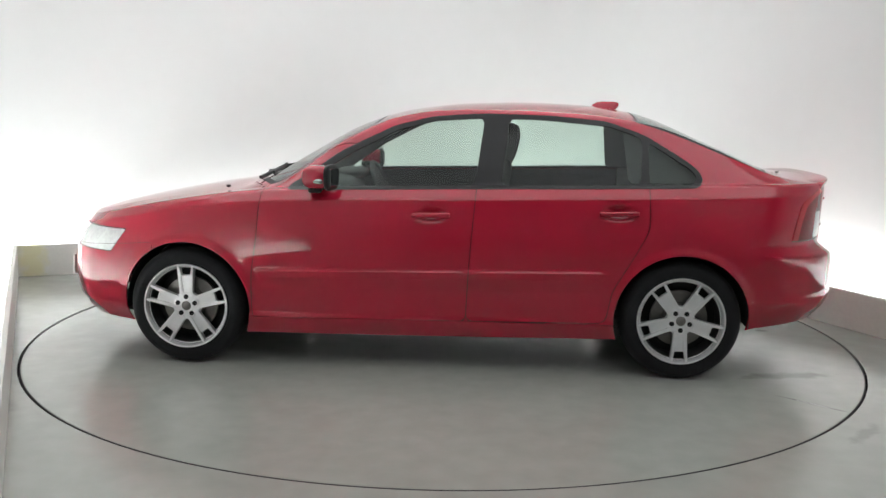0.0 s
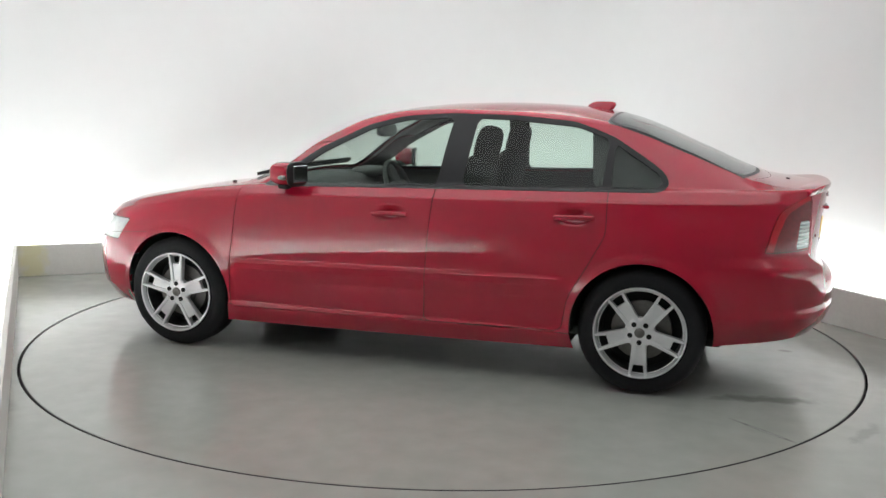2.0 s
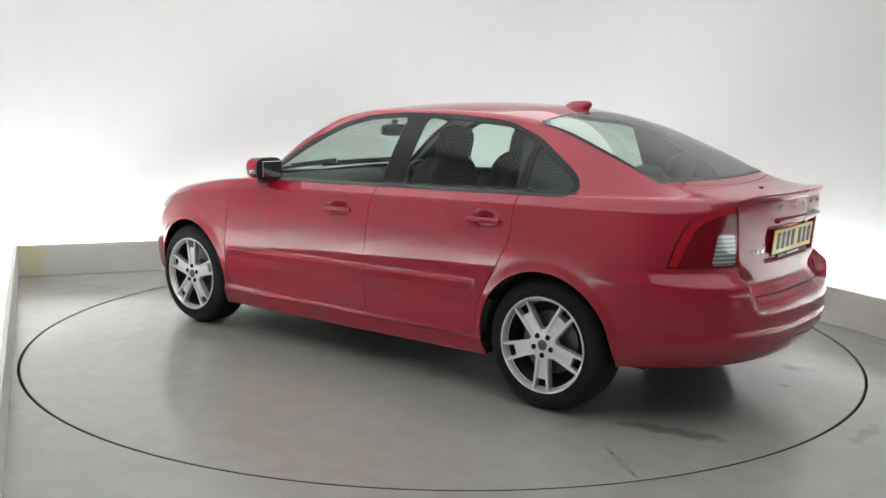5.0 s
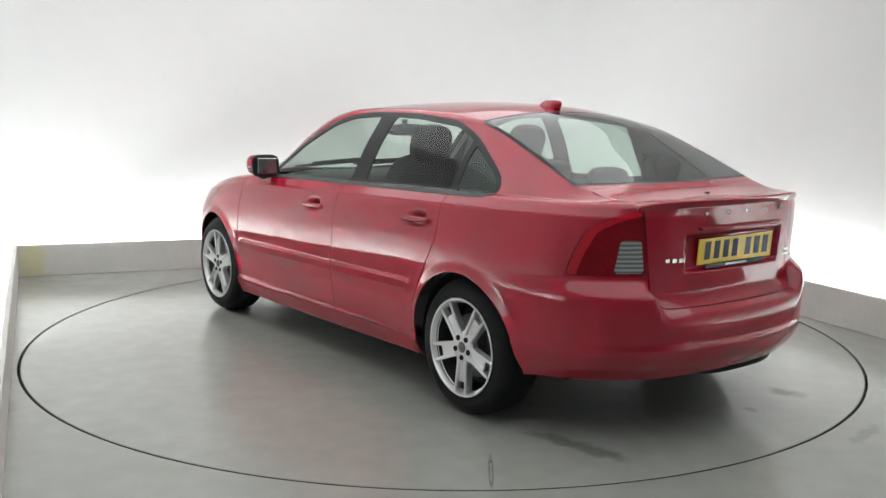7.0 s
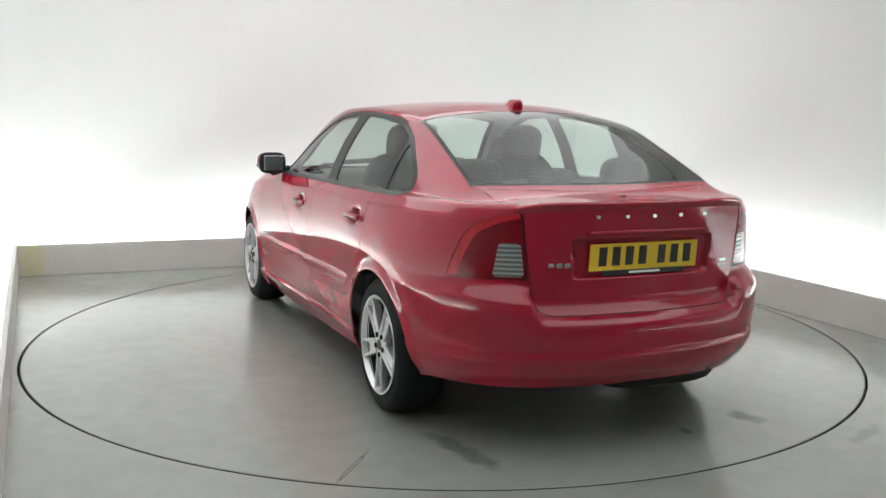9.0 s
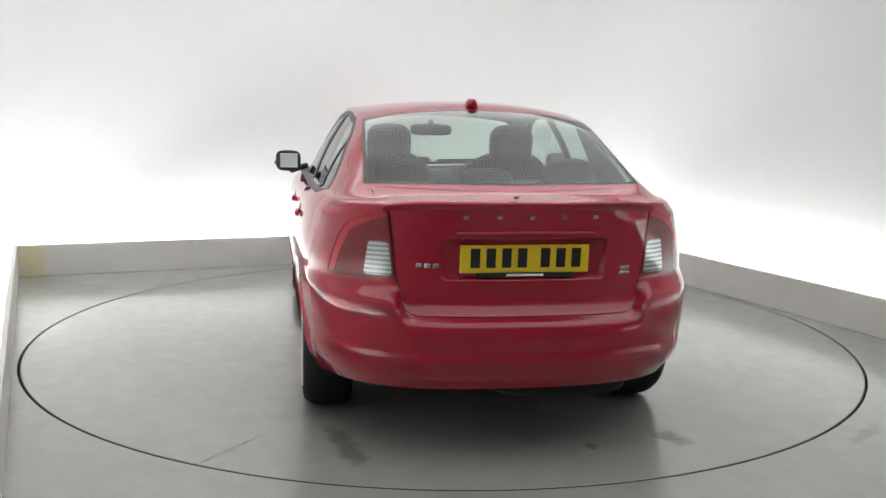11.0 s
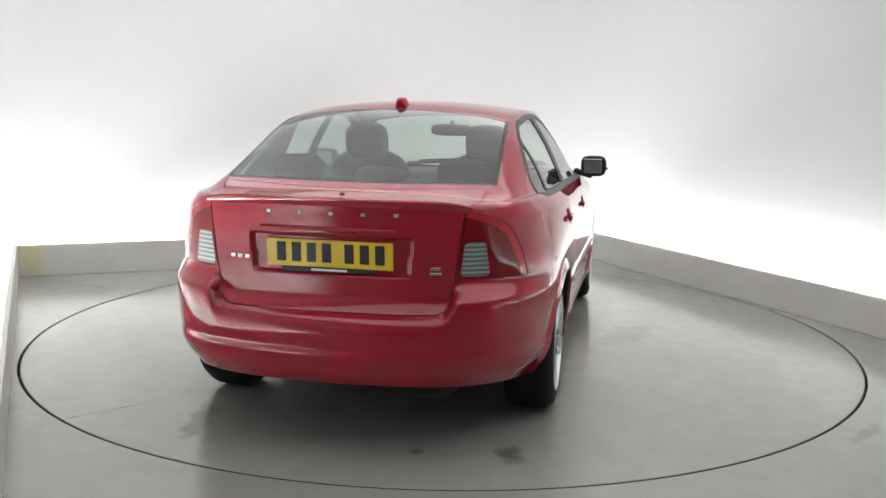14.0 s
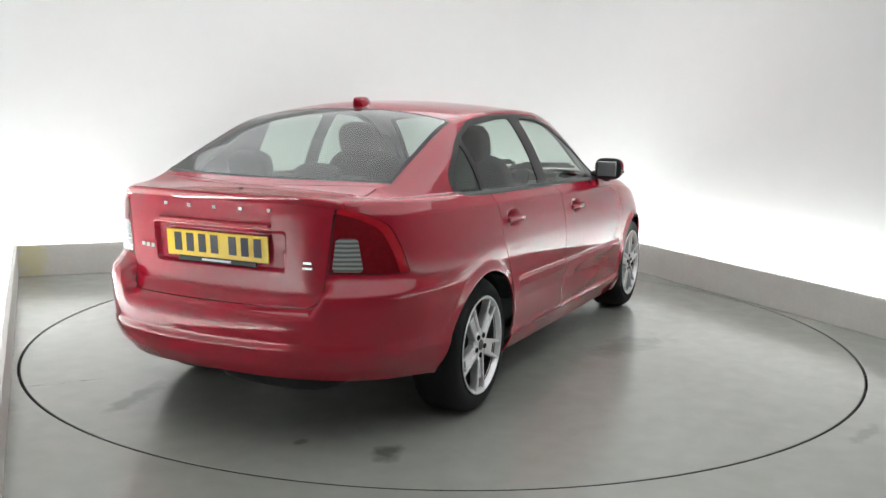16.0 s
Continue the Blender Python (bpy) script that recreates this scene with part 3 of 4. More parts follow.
for nm, x0, x1 in (("front", 0.915, -0.170), ("rear", -0.235, -0.915)):
    STRIP = rounded([(x0, 0.544 - 0.020 * x0), (x1, 0.544 - 0.020 * x1), (x1, 0.510 - 0.0195 * x1), (x0, 0.510 - 0.0195 * x0)], 0.006)
    cut(lambda x, y, z, STRIP=STRIP: poly_dist(x, z, STRIP), nm + "_strip", only=(nm + "_door",), zones=(0,))
# plate recess pressed into the boot lid
REC = rounded([(0.330, 0.737), (0.345, 0.915), (-0.345, 0.915), (-0.330, 0.737)], 0.025)
cut(lambda x, y, z: mx(poly_dist(y, z, REC), x + 1.9), "recess_rim", only=("boot_lid",), zones=(0,))
cut(lambda x, y, z: mx(poly_dist(y, z, REC) + 0.014, x + 1.9), "recess", only=("recess_rim",), zones=(0,))
sunk = {k for i, f in enumerate(SHELL_F) if SHELL_L[i] == "recess" for k in f}
for k in sunk:
    SHELL_V[k][0] += 0.022
for i, s in enumerate(SHELL_L):
    if s in ("recess", "recess_rim"):
        SHELL_L[i] = "boot_lid"


def skin_normals():
    """Normals of the whole uncut skin, so that neighbouring panels shade as one surface."""
    V, total = np.array(SHELL_V), np.zeros((len(SHELL_V), 3))
    for f in SHELL_F:
        n = np.zeros(3)
        for q in range(1, len(f) - 1):
            n += np.cross(V[f[q]] - V[f[0]], V[f[q + 1]] - V[f[0]])
        total[f] += n
    total[V[:, 1] < 1e-5, 1] = 0
    total /= np.maximum(np.linalg.norm(total, axis=1, keepdims=True), 1e-12)
    k = int(np.argmax(V[:, 1]))
    return total if total[k, 1] > 0 else -total, total[k, 1] > 0


SKIN_N, SKIN_OUT = skin_normals()


def shell_mesh(name, label, material, both=False, side=1, push=0.0, thick=0.0, inner=None):
    """The faces of a label as one mesh object under the car: one side, or both joined at the middle; with thickness inwards."""
    idx, vs, ns, fs = {}, [], [], []
    for s in ((1, -1) if both else (side,)):
        for f, lab in zip(SHELL_F, SHELL_L):
            if lab != label:
                continue
            g = []
            for k in f:
                x, y, z = SHELL_V[k]
                key = (k, s if y > 1e-5 else 0)
                if key not in idx:
                    idx[key] = len(vs)
                    n = Vector((SKIN_N[k][0], SKIN_N[k][1] * s, SKIN_N[k][2]))
                    vs.append(Vector((x, y * s, z)) + n * push)
                    ns.append(n)
                g.append(idx[key])
            fs.append(g if (s > 0) == bool(SKIN_OUT) else g[::-1])
    count, loops = len(vs), []
    outer = len(fs)
    for f in fs:
        loops += [tuple(ns[k]) for k in f]
    if thick:
        edges = {}
        for f in fs:
            for q in range(len(f)):
                e = (f[q], f[(q + 1) % len(f)])
                if e[::-1] in edges:
                    del edges[e[::-1]]
                else:
                    edges[e] = True
        vs = vs + [v - n * thick for v, n in zip(vs, ns)]
        for f in list(fs):
            g = [k + count for k in f[::-1]]
            fs.append(g)
            loops += [tuple(-ns[k - count]) for k in g]
        for a, b in edges:
            g = [b, a, a + count, b + count]
            n = (vs[a] - vs[b]).cross(vs[g[2]] - vs[b])
            n = n.normalized() if n.length > 1e-12 else Vector((0, 0, 1))
            fs.append(g)
            loops += [tuple(n)] * 4
    me = mesh_of(name, vs, fs, material)
    if inner:
        me.materials.append(inner)
        for i in range(outer, 2 * outer):
            me.polygons[i].material_index = 1
    me.normals_split_custom_set(loops)
    ob = new(name, me)
    ob.parent = car
    return ob


shell_mesh("body_shell", "body_shell", PAINT, True, thick=0.006, inner=LINING)
tagged(shell_mesh("shut_line", "seam", SEAM, True, push=-0.004), "dark shut lines between the panels")
shell_mesh("bonnet", "bonnet", PAINT, True, thick=0.006)
boot = shell_mesh("boot_lid", "boot_lid", PAINT, True, thick=0.006)
bumper = shell_mesh("rear_bumper", "rear_bumper", PAINT, True, thick=0.006)
shell_mesh("front_bumper", "front_bumper", PAINT, True, thick=0.006)
tagged(shell_mesh("grille", "grille", BLACK_TRIM, True, push=-0.012), "black radiator grille")
tagged(shell_mesh("lower_grille", "lower_grille", BLACK_TRIM, True, push=-0.012), "black lower air intake")
tagged(shell_mesh("windscreen_surround", "screen_edge", BLACK_TRIM, True), "black windscreen surround")
tagged(shell_mesh("windscreen", "windscreen", SCREEN_GLASS, True), "clear windscreen").visible_shadow = False
tagged(shell_mesh("rear_screen_surround", "rear_screen_edge", BLACK_TRIM, True), "black rear screen surround")
tagged(shell_mesh("rear_screen", "rear_screen", REAR_GLASS, True), "lightly tinted rear screen").visible_shadow = False
CAR_DOORS = {}
for s in (1, -1):
    shell_mesh("sill", "sill", PAINT, side=s, thick=0.006)
    doors = CAR_DOORS[s] = [shell_mesh("front_door", "front_door", PAINT, side=s, thick=0.008, inner=CABIN), shell_mesh("rear_door", "rear_door", PAINT, side=s, thick=0.008, inner=CABIN)]
    for door, lab in zip(doors, ("front_strip", "rear_strip")):
        o = tagged(shell_mesh("rub_strip", lab, PAINT, side=s, push=0.0008, thick=0.008), "raised red rubbing strip")
        o.parent = door
    tagged(shell_mesh("window_surround", "window_surround", BLACK_TRIM, side=s, push=0.001, thick=0.006), "black side window surround and pillars")
    for i, nm in enumerate(("front_window", "rear_window", "quarter_window")):
        tagged(shell_mesh(nm, f"side_pane_{i}", SIDE_GLASS, side=s, push=-0.003), "tinted side window pane").visible_shadow = False
    lamp = tagged(shell_mesh("tail_lamp", "tail_lamp", RED_LENS, side=s, push=0.001, thick=0.012), "bright red tail lamp lens")
    for nm, lab, mt, tx in (("reversing_lens", "reversing_lens", CLEAR_LENS, "clear reversing lamp lens"), ("dark_lens", "dark_lens", RED_DARK, "dark red lamp lens")):
        o = tagged(shell_mesh(nm, lab, mt, side=s, push=0.0, thick=0.012), tx)
        o.parent = lamp
    tagged(shell_mesh("head_lamp", "head_lamp", HEAD_LENS, side=s, thick=0.012), "clear headlamp lens")


# wheels
def wheel(parent):
    root = new("wheel")
    root.parent = parent
    tagged(root, "silver five double-spoke alloy wheel with black tyre")
    bm = bmesh.new()
    lathe(bm, [(0.222, 0.02), (0.230, 0.022), (0.236, 0.016), (0.262, 0.022), (0.290, 0.014), (0.306, -0.008), (0.316, -0.030), (0.318, -0.06),
               (0.318, -0.15), (0.314, -0.18), (0.300, -0.20), (0.262, -0.205), (0.225, -0.20)], 72)
    part("tyre", bm, RUBBER, root, smooth=True)
    bm = bmesh.new()
    lathe(bm, [(0.2305, 0.012), (0.2315, 0.020), (0.229, 0.025), (0.222, 0.024), (0.217, 0.014), (0.212, -0.004), (0.207, -0.006)], 72)
    for i in range(5):
        a = radians(90 + 72 * i + 36)
        m = Matrix.Rotation(-a, 4, "Y")
        # two bars and the plate between them, along +x before turning
        for s in (1, -1):
            pts = [(0.050, s * 0.012), (0.050, s * 0.036), (0.090, s * 0.036), (0.222, s * 0.046), (0.222, s * 0.034), (0.16, s * 0.024)]
            sub = bmesh.new()
            prism(sub, pts, -0.022, 0.010)
            for v in sub.verts:
                k = (v.co.x - 0.05) / 0.17
                v.co.y += 0.004 + 0.006 * k if v.co.y > 0 else 0
            bmesh.ops.recalc_face_normals(sub, faces=sub.faces)
            bmesh.ops.bevel(sub, geom=[e for e in sub.edges], offset=0.0035, segments=2, affect="EDGES")
            bmesh.ops.transform(sub, matrix=m, verts=sub.verts)
            me = bpy.data.meshes.new("tmp")
            sub.to_mesh(me)
            sub.free()
            bm.from_mesh(me)
            bpy.data.meshes.remove(me)
        sub = bmesh.new()
        prism(sub, [(0.040, -0.028), (0.040, 0.028), (0.166, 0.032), (0.166, -0.032)], -0.022, 0.006)
        bmesh.ops.recalc_face_normals(sub, faces=sub.faces)
        bmesh.ops.bevel(sub, geom=[e for e in sub.edges], offset=0.003, segments=1, affect="EDGES")
        bmesh.ops.transform(sub, matrix=m, verts=sub.verts)
        me = bpy.data.meshes.new("tmp")
        sub.to_mesh(me)
        sub.free()
        bm.from_mesh(me)
        bpy.data.meshes.remove(me)
    lathe(bm, [(0.0005, 0.012), (0.030, 0.012), (0.066, 0.011), (0.075, 0.005), (0.078, -0.02)], 40)
    rim_ob = part("rim", bm, ALLOY, root, "silver alloy rim", smooth=True)
    bm = bmesh.new()
    lathe(bm, [(0.212, 0.0), (0.205, -0.05), (0.200, -0.10), (0.200, -0.19)], 60)
    part("barrel", bm, ALLOY_DARK, root, "dark inside of the rim", smooth=True)
    bm = bmesh.new()
    lathe(bm, [(0.0005, -0.055), (0.085, -0.055), (0.088, -0.062), (0.150, -0.062), (0.150, -0.085), (0.0005, -0.085)], 48)
    part("brake_disc", bm, STEEL, root, "grey steel brake disc", smooth=True)
    bm = bmesh.new()
    lathe(bm, [(0.0005, -0.12), (0.205, -0.12)], 40)
    part("back_plate", bm, ROUGH_BLACK, root, "dark plate behind the brake")
    bm = bmesh.new()
    lathe(bm, [(0.0005, 0.019), (0.020, 0.018), (0.025, 0.014), (0.026, 0.010)], 28)
    part("centre_cap", bm, STEEL, rim_ob, "dull grey centre cap", smooth=True)
    for i in range(5):
        a = radians(90 + 72 * i + 36 + 36 + 36)
        bm = bmesh.new()
        lathe(bm, [(0.0005, 0.0125), (0.0085, 0.0125), (0.0090, 0.016), (0.0125, 0.016), (0.013, 0.008)], 16)
        bmesh.ops.transform(bm, matrix=Matrix.Translation((0.049 * math.cos(a), 0, 0.049 * math.sin(a))), verts=bm.verts)
        part("wheel_bolt", bm, ROUGH_BLACK, rim_ob, "dark recessed wheel bolt")
    return root


for ax in (HALF_BASE, -HALF_BASE):
    for s in (1, -1):
        w = wheel(car)
        w.matrix_basis = Matrix.Translation((ax, s * (HUB_Y + (0.072 if ax > 0 else 0.037)), HUB_Z)) @ Matrix.Rotation(0 if s > 0 else math.pi, 4, "Z") @ Matrix.Rotation(radians(36 if ax > 0 else 0), 4, "Y")
        bm = bmesh.new()
        lathe(bm, [(ARCH_R + 0.004, 0.015), (ARCH_R + 0.004, -0.26), (0.03, -0.26)], 40, radians(-6), radians(186))
        o = part("wheel_well", bm, ROUGH_BLACK, car, "black wheel arch liner", smooth=True)
        o.matrix_basis = Matrix.Translation((ax, s * HUB_Y, HUB_Z)) @ Matrix.Rotation(0 if s > 0 else math.pi, 4, "Z")
bm = bmesh.new()
box(bm, -1.70, 1.95, -0.55, 0.55, 0.205, 0.255, .01)
box(bm, -0.95, 0.95, -0.80, 0.80, 0.19, 0.24, .01)
part("floor_pan", bm, ROUGH_BLACK, car, "black underbody")


# ---- details of the car ----
def surface(x_or_y, z, rear=False):
    """A place on the body's skin: on the flank at x (rear False), or on the tail at y."""
    v = (z - 0.25) / 0.78
    b_len = float(half_w(min(1, max(0, v))))
    if rear:
        fx = (1 - min(1, abs(x_or_y) / b_len) ** Q_REAR) ** (1 / P_REAR)
        return -float(tail_x(z)) * fx
    return b_len


def rounded_box(bm, c, size, bevel, turn=(0, 0, 0), seg=3):
    r = bmesh.ops.create_cube(bm, size=1.0)
    vs = r["verts"]
    for v in vs:
        v.co = Vector((v.co.x * size[0], v.co.y * size[1], v.co.z * size[2]))
    es = list({e for v in vs for e in v.link_edges})
    r = bmesh.ops.bevel(bm, geom=es, offset=bevel, segments=seg, profile=0.5, affect="EDGES")
    vs = list({v for f in r["faces"] for v in f.verts})
    bmesh.ops.transform(bm, matrix=pose(*c, *turn), verts=vs)
    return vs


def pillow(bm, c, size, power=3.0, turn=(0, 0, 0), n=20):
    """A soft rounded block."""
    rows = []
    for i in range(n + 1):
        a = -math.pi / 2 + math.pi * i / n
        row = []
        for j in range(2 * n):
            b = math.pi * j / n
            d = Vector((math.cos(a) * math.cos(b), math.cos(a) * math.sin(b), math.sin(a)))
            k = (abs(d.x) ** power + abs(d.y) ** power + abs(d.z) ** power) ** (-1 / power)
            d = d * k
            row.append(bm.verts.new(pose(*c, *turn) @ Vector((d.x * size[0] / 2, d.y * size[1] / 2, d.z * size[2] / 2))))
        rows.append(row)
    for i in range(n):
        for j in range(2 * n):
            q = (j + 1) % (2 * n)
            bm.faces.new((rows[i][j], rows[i][q], rows[i + 1][q], rows[i + 1][j]))
    bmesh.ops.remove_doubles(bm, verts=bm.verts, dist=1e-6)


# boot lid: spoiler, plate with its bars, badge shapes
bm = bmesh.new()
ring = []
for i in range(41):
    y = -0.555 + 1.11 * i / 40
    x = -2.195 * (1 - (abs(y) / 0.81) ** Q_REAR) ** (1 / P_REAR)
    e = 1 - (abs(y) / 0.555) ** 8
    d = -0.014 * (1 - e)
    ring.append([bm.verts.new(q) for q in ((x + 0.15, y, 1.040 + d), (x + 0.05, y, 1.045 + 0.006 * e + d), (x + 0.002, y, 1.044 + 0.010 * e + d), (x - 0.004, y, 1.038 + 0.010 * e + d),
                                           (x - 0.002, y, 1.030 + 0.006 * e + d), (x + 0.014, y, 1.012 + d))])
for A, B in zip(ring, ring[1:]):
    for j in range(5):
        bm.faces.new((A[j], A[j + 1], B[j + 1], B[j]))
bm.faces.new(ring[0])
bm.faces.new(ring[-1])
bmesh.ops.recalc_face_normals(bm, faces=bm.faces)
part("spoiler", bm, PAINT, boot, "low red boot spoiler", smooth=True)

PLATE_X, PLATE_Z = -2.153, 0.827
plate_bm = bmesh.new()
rounded_box(plate_bm, (PLATE_X, 0, PLATE_Z), (0.006, 0.522, 0.112), 0.0025, (0, -4, 0), 1)
plate = part("number_plate", plate_bm, PLATE_YELLOW, boot, "yellow number plate with black bars")
for i, y in enumerate((0.196, 0.133, 0.070, 0.007, -0.086, -0.149, -0.212)):
    bm = bmesh.new()
    rounded_box(bm, (PLATE_X - 0.0040, y + 0.004, PLATE_Z + 0.004), (0.002, 0.038, 0.078), 0.0006, (0, -4, 0), 1)
    part("plate_bar", bm, PLATE_BLACK, plate)
bm = bmesh.new()
rounded_box(bm, (PLATE_X + 0.001, 0, 0.762), (0.010, 0.40, 0.020), 0.003)
part("plate_holder", bm, PLATE_BLACK, boot, "black plate holder")
bm = bmesh.new()
rounded_box(bm, (PLATE_X - 0.0055, 0, 0.763), (0.002, 0.15, 0.009), 0.0006, seg=1)
part("holder_bar", bm, PLATE_WHITE, boot, "small pale bar under the plate")
for y in (0.243, 0.113, -0.017, -0.147, -0.277):
    bm = bmesh.new()
    rounded_box(bm, (surface(y, 0.992, True) - 0.003, y, 0.993), (0.005, 0.019, 0.015), 0.002)
    part("badge_bar", bm, CHROME, boot, "small chrome badge shape")
for y, z, w, h in ((0.418, 0.800, 0.022, 0.016), (0.385, 0.799, 0.024, 0.018), (0.352, 0.799, 0.024, 0.018), (-0.425, 0.784, 0.040, 0.011), (-0.425, 0.762, 0.046, 0.011)):
    bm = bmesh.new()
    rounded_box(bm, (surface(y, z, True) - 0.001, y, z), (0.006, w, h), 0.002, (0, 0, -y * 22))
    part("badge_bar", bm, CHROME, boot, "small chrome badge shape")
bm = bmesh.new()
rounded_box(bm, (surface(0.0, 0.925, True) + 0.004, 0, 0.930), (0.026, 0.56, 0.016), 0.006)
part("plate_lamp_trim", bm, PAINT, boot, "red ledge over the plate", smooth=True)
bm = bmesh.new()
lathe(bm, [(0.0005, 0.004), (0.010, 0.004), (0.012, 0.0)], 16)
bmesh.ops.transform(bm, matrix=pose(-1.985, 0, 1.0525, 90), verts=bm.verts)
part("washer_jet", bm, BLACK_TRIM, boot, "small black washer jet")

# door handles and mirrors
for s in (1, -1):
    for door, (hx, hz) in zip(CAR_DOORS[s], HANDLES):
        yy = (surface(hx, hz) - (0.0 if hx < -0.5 else -0.007)) * s
        bm = bmesh.new()
        rounded_box(bm, (hx, yy + 0.004 * s, hz - 0.004), (0.205, 0.020, 0.026), 0.0095, (0, 1.5, 0), 4)
        part("handle", bm, PAINT, door, "red pull handle", smooth=True)
    mirror = new("door_mirror")
    mirror.parent = car
    tagged(mirror, "red door mirror with black edge and side repeater")
    bm = bmesh.new()
    pillow(bm, (0.590, 0.924 * s, 1.036), (0.150, 0.146, 0.122), 2.9, (0, 0, -12 * s))
    part("cap", bm, PAINT, mirror, smooth=True)
    bm = bmesh.new()
    pillow(bm, (0.520, 0.918 * s, 1.034), (0.030, 0.164, 0.134), 3.6, (0, 0, -12 * s))
    part("bezel", bm, BLACK_TRIM, mirror, "black mirror surround", smooth=True)
    bm = bmesh.new()
    rounded_box(bm, (0.5035, 0.912 * s, 1.034), (0.006, 0.118, 0.092), 0.0028, (0, 0, -12 * s), 1)
    part("glass", bm, MIRROR, mirror, "mirror glass")
    bm = bmesh.new()
    rounded_box(bm, (0.610, 0.848 * s, 0.980), (0.075, 0.13, 0.034), 0.015, (-18 * s, 0, 0))
    part("arm", bm, BLACK_TRIM, mirror, "black mirror arm", smooth=True)
    bm = bmesh.new()
    rounded_box(bm, (0.585, 0.982 * s, 1.018), (0.075, 0.035, 0.026), 0.010, (0, 0, -24 * s))
    part("repeater", bm, CLEAR_LENS, mirror, "clear side repeater lens", smooth=True)

# shark fin aerial
bm = bmesh.new()
rings = []
for i in range(9):
    t = i / 8
    front, back, wide = -0.862 - 0.075 * t ** 1.4, -1.018 - 0.075 * t * (1 - t) + 0.022 * t ** 4, 0.036 * (1 - 0.70 * t) * (1 if t < 0.99 else 0.5)
    rings.append([bm.verts.new((front + (back - front) * c, wide * w, 1.404 + 0.046 * math.sin(t * math.pi / 2))) for c, w in
                  ((0, 0), (0.12, 0.45), (0.35, 0.85), (0.65, 1), (0.9, 0.8), (1, 0.3), (1, -0.3), (0.9, -0.8), (0.65, -1), (0.35, -0.85), (0.12, -0.45))])
for A, B in zip(rings, rings[1:]):
    for j in range(11):
        q = (j + 1) % 11
        bm.faces.new((A[j], A[q], B[q], B[j]))
bm.faces.new(rings[-1])
bmesh.ops.recalc_face_normals(bm, faces=bm.faces)
part("roof_aerial", bm, PAINT, car, "red shark-fin roof aerial", smooth=True)

# wipers on the cowl
for y0, y1 in ((0.45, -0.10), (-0.05, -0.58)):
    bm = bmesh.new()
    A, B = Vector((1.10 - 0.4 * y0 * y0, y0, 0.985)), Vector((1.03 - 0.4 * y1 * y1, y1, 1.012))
    for P, Q, w, h in ((A, B, 0.016, 0.018), (A + Vector((-0.05, -0.10, 0.022)), B + Vector((-0.03, 0.02, 0.016)), 0.010, 0.020)):
        d = Q - P
        m = Matrix.Translation((P + Q) / 2) @ d.to_track_quat("X", "Z").to_matrix().to_4x4()
        r = bmesh.ops.create_cube(bm, size=1.0)
        for v in r["verts"]:
            v.co = m @ Vector((v.co.x * d.length, v.co.y * w, v.co.z * h))
    part("wiper", bm, BLACK_TRIM, car, "black windscreen wiper")
for y in (0.35, -0.35):
    bm = bmesh.new()
    pillow(bm, (1.24, y, 0.921), (0.03, 0.022, 0.020), 2.2, n=6)
    part("washer_jet", bm, BLACK_TRIM, car, "small black washer jet")

# front: badge bar, plate, lamps, grille slats
bm = bmesh.new()
rounded_box(bm, (2.246, 0, 0.41), (0.010, 0.52, 0.111), 0.003)
part("front_plate", bm, PLATE_WHITE, car, "white front number plate")
for i in range(5):
    bm = bmesh.new()
    z = 0.495 + i * 0.034
    pts = [(float(nose_x(z)) * (1 - (abs(y) / 0.88) ** Q_FRONT) ** (1 / P_FRONT) - 0.008, y) for y in np.linspace(-0.285, 0.285, 15)]
    for (xa, ya), (xb, yb) in zip(pts, pts[1:]):
        vs = [bm.verts.new(q) for q in ((xa, ya, z), (xb, yb, z), (xb, yb, z + 0.010), (xa, ya, z + 0.010), (xa - .02, ya, z), (xb - .02, yb, z), (xb - .02, yb, z + .010), (xa - .02, ya, z + .010))]
        for f in ((0, 1, 2, 3), (4, 7, 6, 5), (0, 4, 5, 1), (3, 2, 6, 7)):
            bm.faces.new([vs[k] for k in f])
    part("grille_slat", bm, CHROME, car, "chrome grille slat")

# rear under-body: silencer and lower valance
bm = bmesh.new()
pillow(bm, (-1.93, -0.20, 0.285), (0.34, 0.60, 0.13), 3.5)
part("silencer", bm, ROUGH_BLACK, car, "dark exhaust silencer", smooth=True)

# ---- cabin ----
def front_seat(y):
    seat = new("front_seat")
    seat.parent = car
    tagged(seat, "dark grey fabric front seat with headrest")
    bm = bmesh.new()
    pillow(bm, (0.05, y, 0.52), (0.54, 0.50, 0.20), 4)
    part("cushion", bm, SEAT, seat, smooth=True)
    bm = bmesh.new()
    pillow(bm, (-0.27, y, 0.82), (0.17, 0.50, 0.66), 3.6, (0, -16, 0))
    part("backrest", bm, SEAT, seat, smooth=True)
    bm = bmesh.new()
    pillow(bm, (-0.385, y, 1.195), (0.12, 0.25, 0.22), 3.2, (0, -14, 0))
    part("headrest", bm, SEAT, seat, smooth=True)
    bm = bmesh.new()
    box(bm, -0.22, 0.22, y - 0.2, y + 0.2, 0.24, 0.43, .02)
    part("seat_base", bm, CABIN, seat)


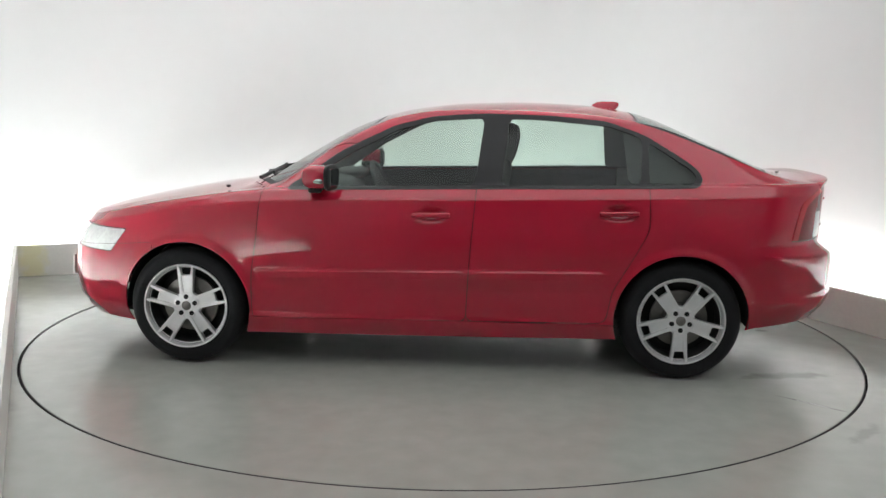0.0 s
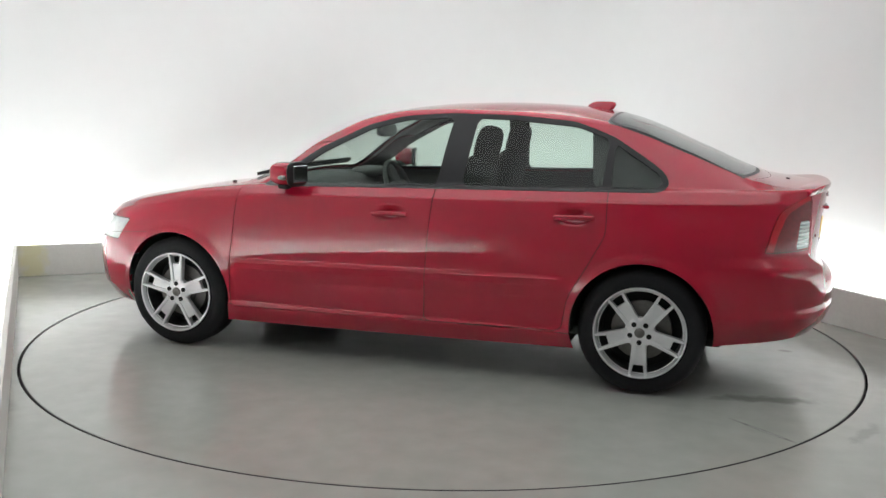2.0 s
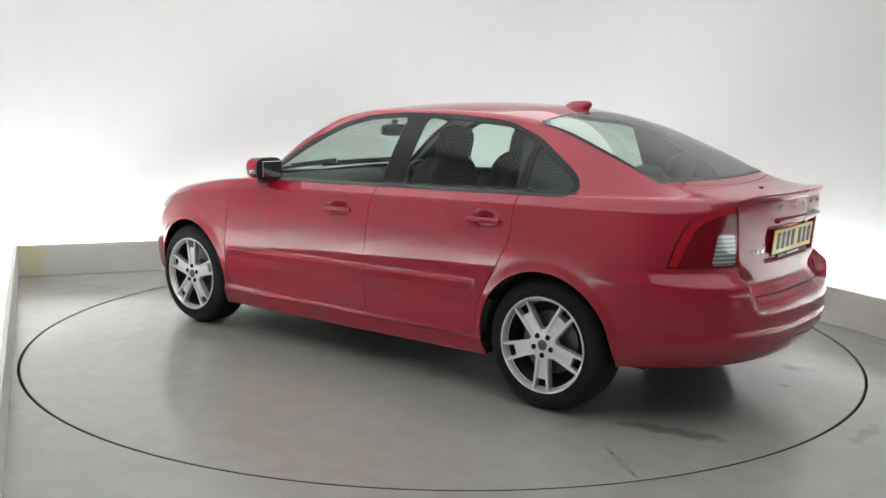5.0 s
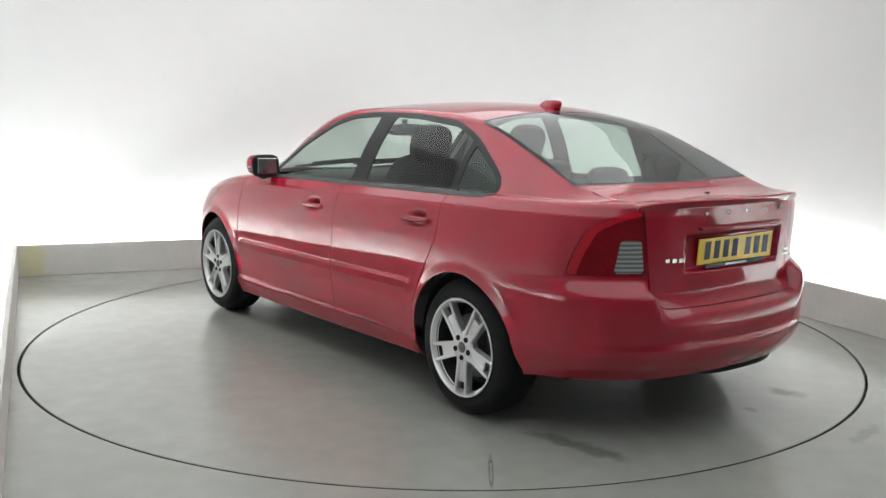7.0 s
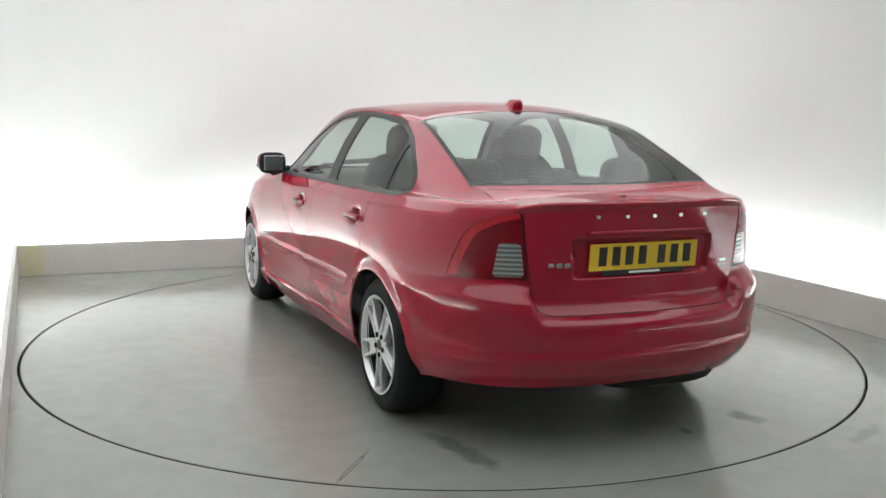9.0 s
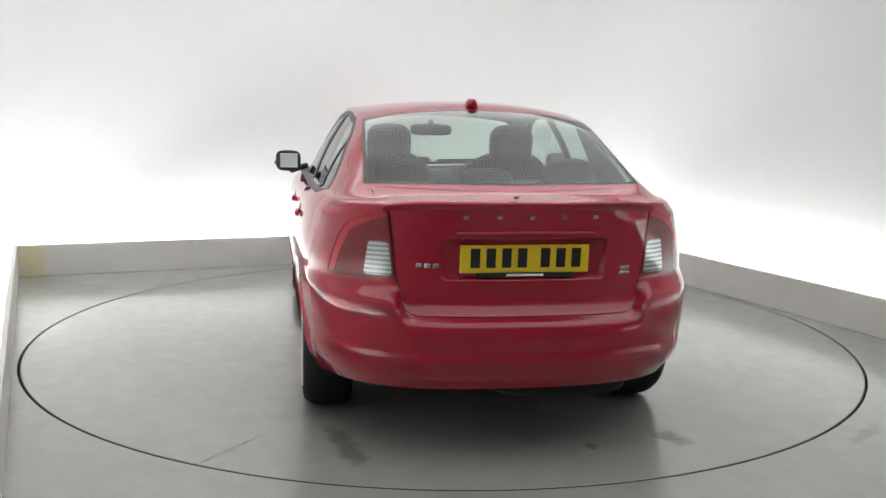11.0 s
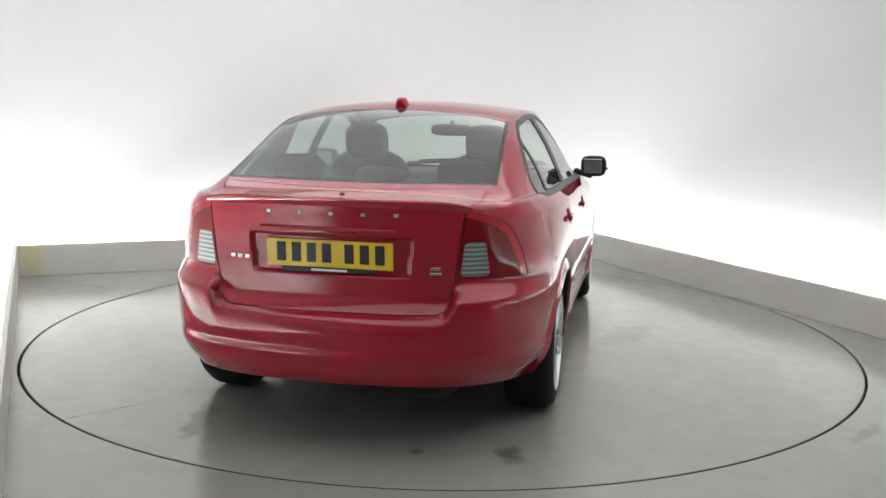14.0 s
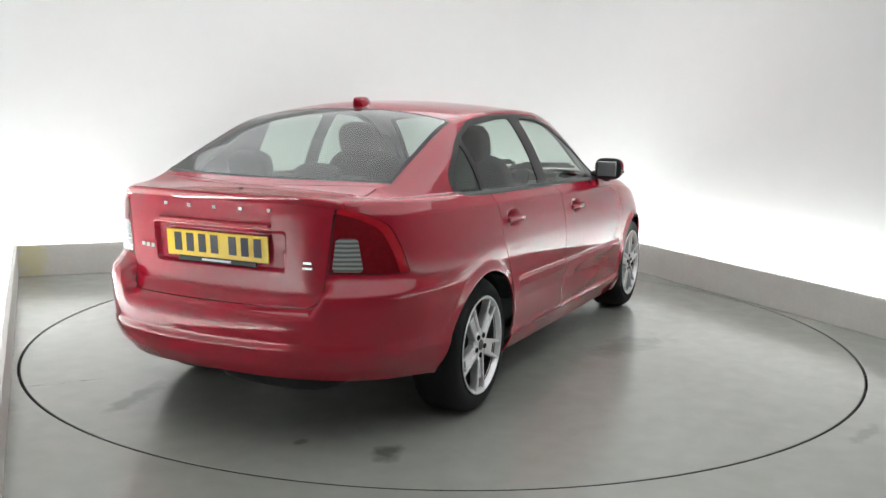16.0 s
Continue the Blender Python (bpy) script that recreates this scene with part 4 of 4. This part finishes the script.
for y in (0.355, -0.355):
    front_seat(y)
bench = new("rear_bench")
bench.parent = car
tagged(bench, "dark grey fabric rear bench with three headrests")
bm = bmesh.new()
pillow(bm, (-0.95, 0, 0.50), (0.54, 1.24, 0.22), 5)
part("cushion", bm, SEAT, bench, smooth=True)
bm = bmesh.new()
pillow(bm, (-1.27, 0, 0.79), (0.20, 1.22, 0.56), 5, (0, -20, 0))
part("backrest", bm, SEAT, bench, smooth=True)
for y, h in ((0.40, 0.15), (0.0, 0.10), (-0.40, 0.15)):
    bm = bmesh.new()
    pillow(bm, (-1.385, y, 1.055 + h / 2 - 0.03), (0.10, 0.25, h), 3, (0, -14, 0))
    part("headrest", bm, SEAT, bench, smooth=True)
bm = bmesh.new()
box(bm, -1.80, -1.34, -0.60, 0.60, 1.000, 1.030, .01)
part("parcel_shelf", bm, CABIN, car, "dark parcel shelf")
bm = bmesh.new()
pillow(bm, (0.80, 0, 0.80), (0.50, 1.34, 0.34), 4.5)
part("dashboard", bm, CABIN, car, "dark grey dashboard", smooth=True)
bm = bmesh.new()
pillow(bm, (0.63, -0.36, 0.965), (0.20, 0.34, 0.07), 3)
part("instrument_hood", bm, CABIN, car, "dark instrument hood", smooth=True)
bm = bmesh.new()
rad, tub = 0.185, 0.016
ring = [[bm.verts.new(pose(0.42, -0.36, 0.86, 0, -66, 0) @ Vector(((rad + tub * math.cos(2 * math.pi * j / 8)) * math.cos(2 * math.pi * i / 40),
         (rad + tub * math.cos(2 * math.pi * j / 8)) * math.sin(2 * math.pi * i / 40), tub * math.sin(2 * math.pi * j / 8)))) for j in range(8)] for i in range(40)]
for i in range(40):
    for j in range(8):
        bm.faces.new((ring[i][j], ring[(i + 1) % 40][j], ring[(i + 1) % 40][(j + 1) % 8], ring[i][(j + 1) % 8]))
pillow(bm, (0.43, -0.36, 0.86), (0.34, 0.10, 0.05), 4, (0, -66, 0), 8)
pillow(bm, (0.43, -0.36, 0.86), (0.10, 0.34, 0.05), 4, (0, -66, 0), 8)
part("steering_wheel", bm, CABIN, car, "black steering wheel", smooth=True)
bm = bmesh.new()
pillow(bm, (0.37, 0, 1.250), (0.05, 0.27, 0.075), 4)
box(bm, 0.37, 0.40, -0.012, 0.012, 1.25, 1.315)
part("rear_view_mirror", bm, BLACK_TRIM, car, "black rear-view mirror", smooth=True)
bm = bmesh.new()
box(bm, -1.30, 0.85, -0.72, 0.72, 0.245, 0.30, .02)
box(bm, -0.5, 0.65, -0.11, 0.11, 0.30, 0.52, .03)
part("cabin_floor", bm, CABIN, car, "dark carpeted cabin floor")
for s in (1, -1):
    bm = bmesh.new()
    outline_pts = rounded([(-1.035, 1.02), (-1.48, 1.03), (-1.46, 1.08), (-1.14, 1.285), (-1.00, 1.32)], 0.03)
    lo = [bm.verts.new((x, s * (0.685 - 0.42 * (z - 1.03)), z)) for x, z in outline_pts]
    hi = [bm.verts.new((x, s * (0.665 - 0.42 * (z - 1.03)), z)) for x, z in outline_pts]
    bm.faces.new(lo)
    bm.faces.new(hi[::-1])
    for i in range(len(lo)):
        j = (i + 1) % len(lo)
        bm.faces.new((lo[i], hi[i], hi[j], lo[j]))
    bmesh.ops.recalc_face_normals(bm, faces=bm.faces)
    part("pillar_trim", bm, CABIN, car, "dark inner rear pillar trim")


def motions():
    """The turntable turns at a steady rate and carries the car."""
    rows_disc, rows_car = [], []
    for i in range(33):
        t = i * 0.5
        turn = Matrix.Rotation(radians(TURN_START + TURN_RATE * t), 4, "Z")
        rows_disc.append((t, turn))
        rows_car.append((t, turn @ Matrix.Translation((*CAR_OFFSET, 0))))
    walk(turntable, rows_disc)
    walk(car, rows_car)


motions()
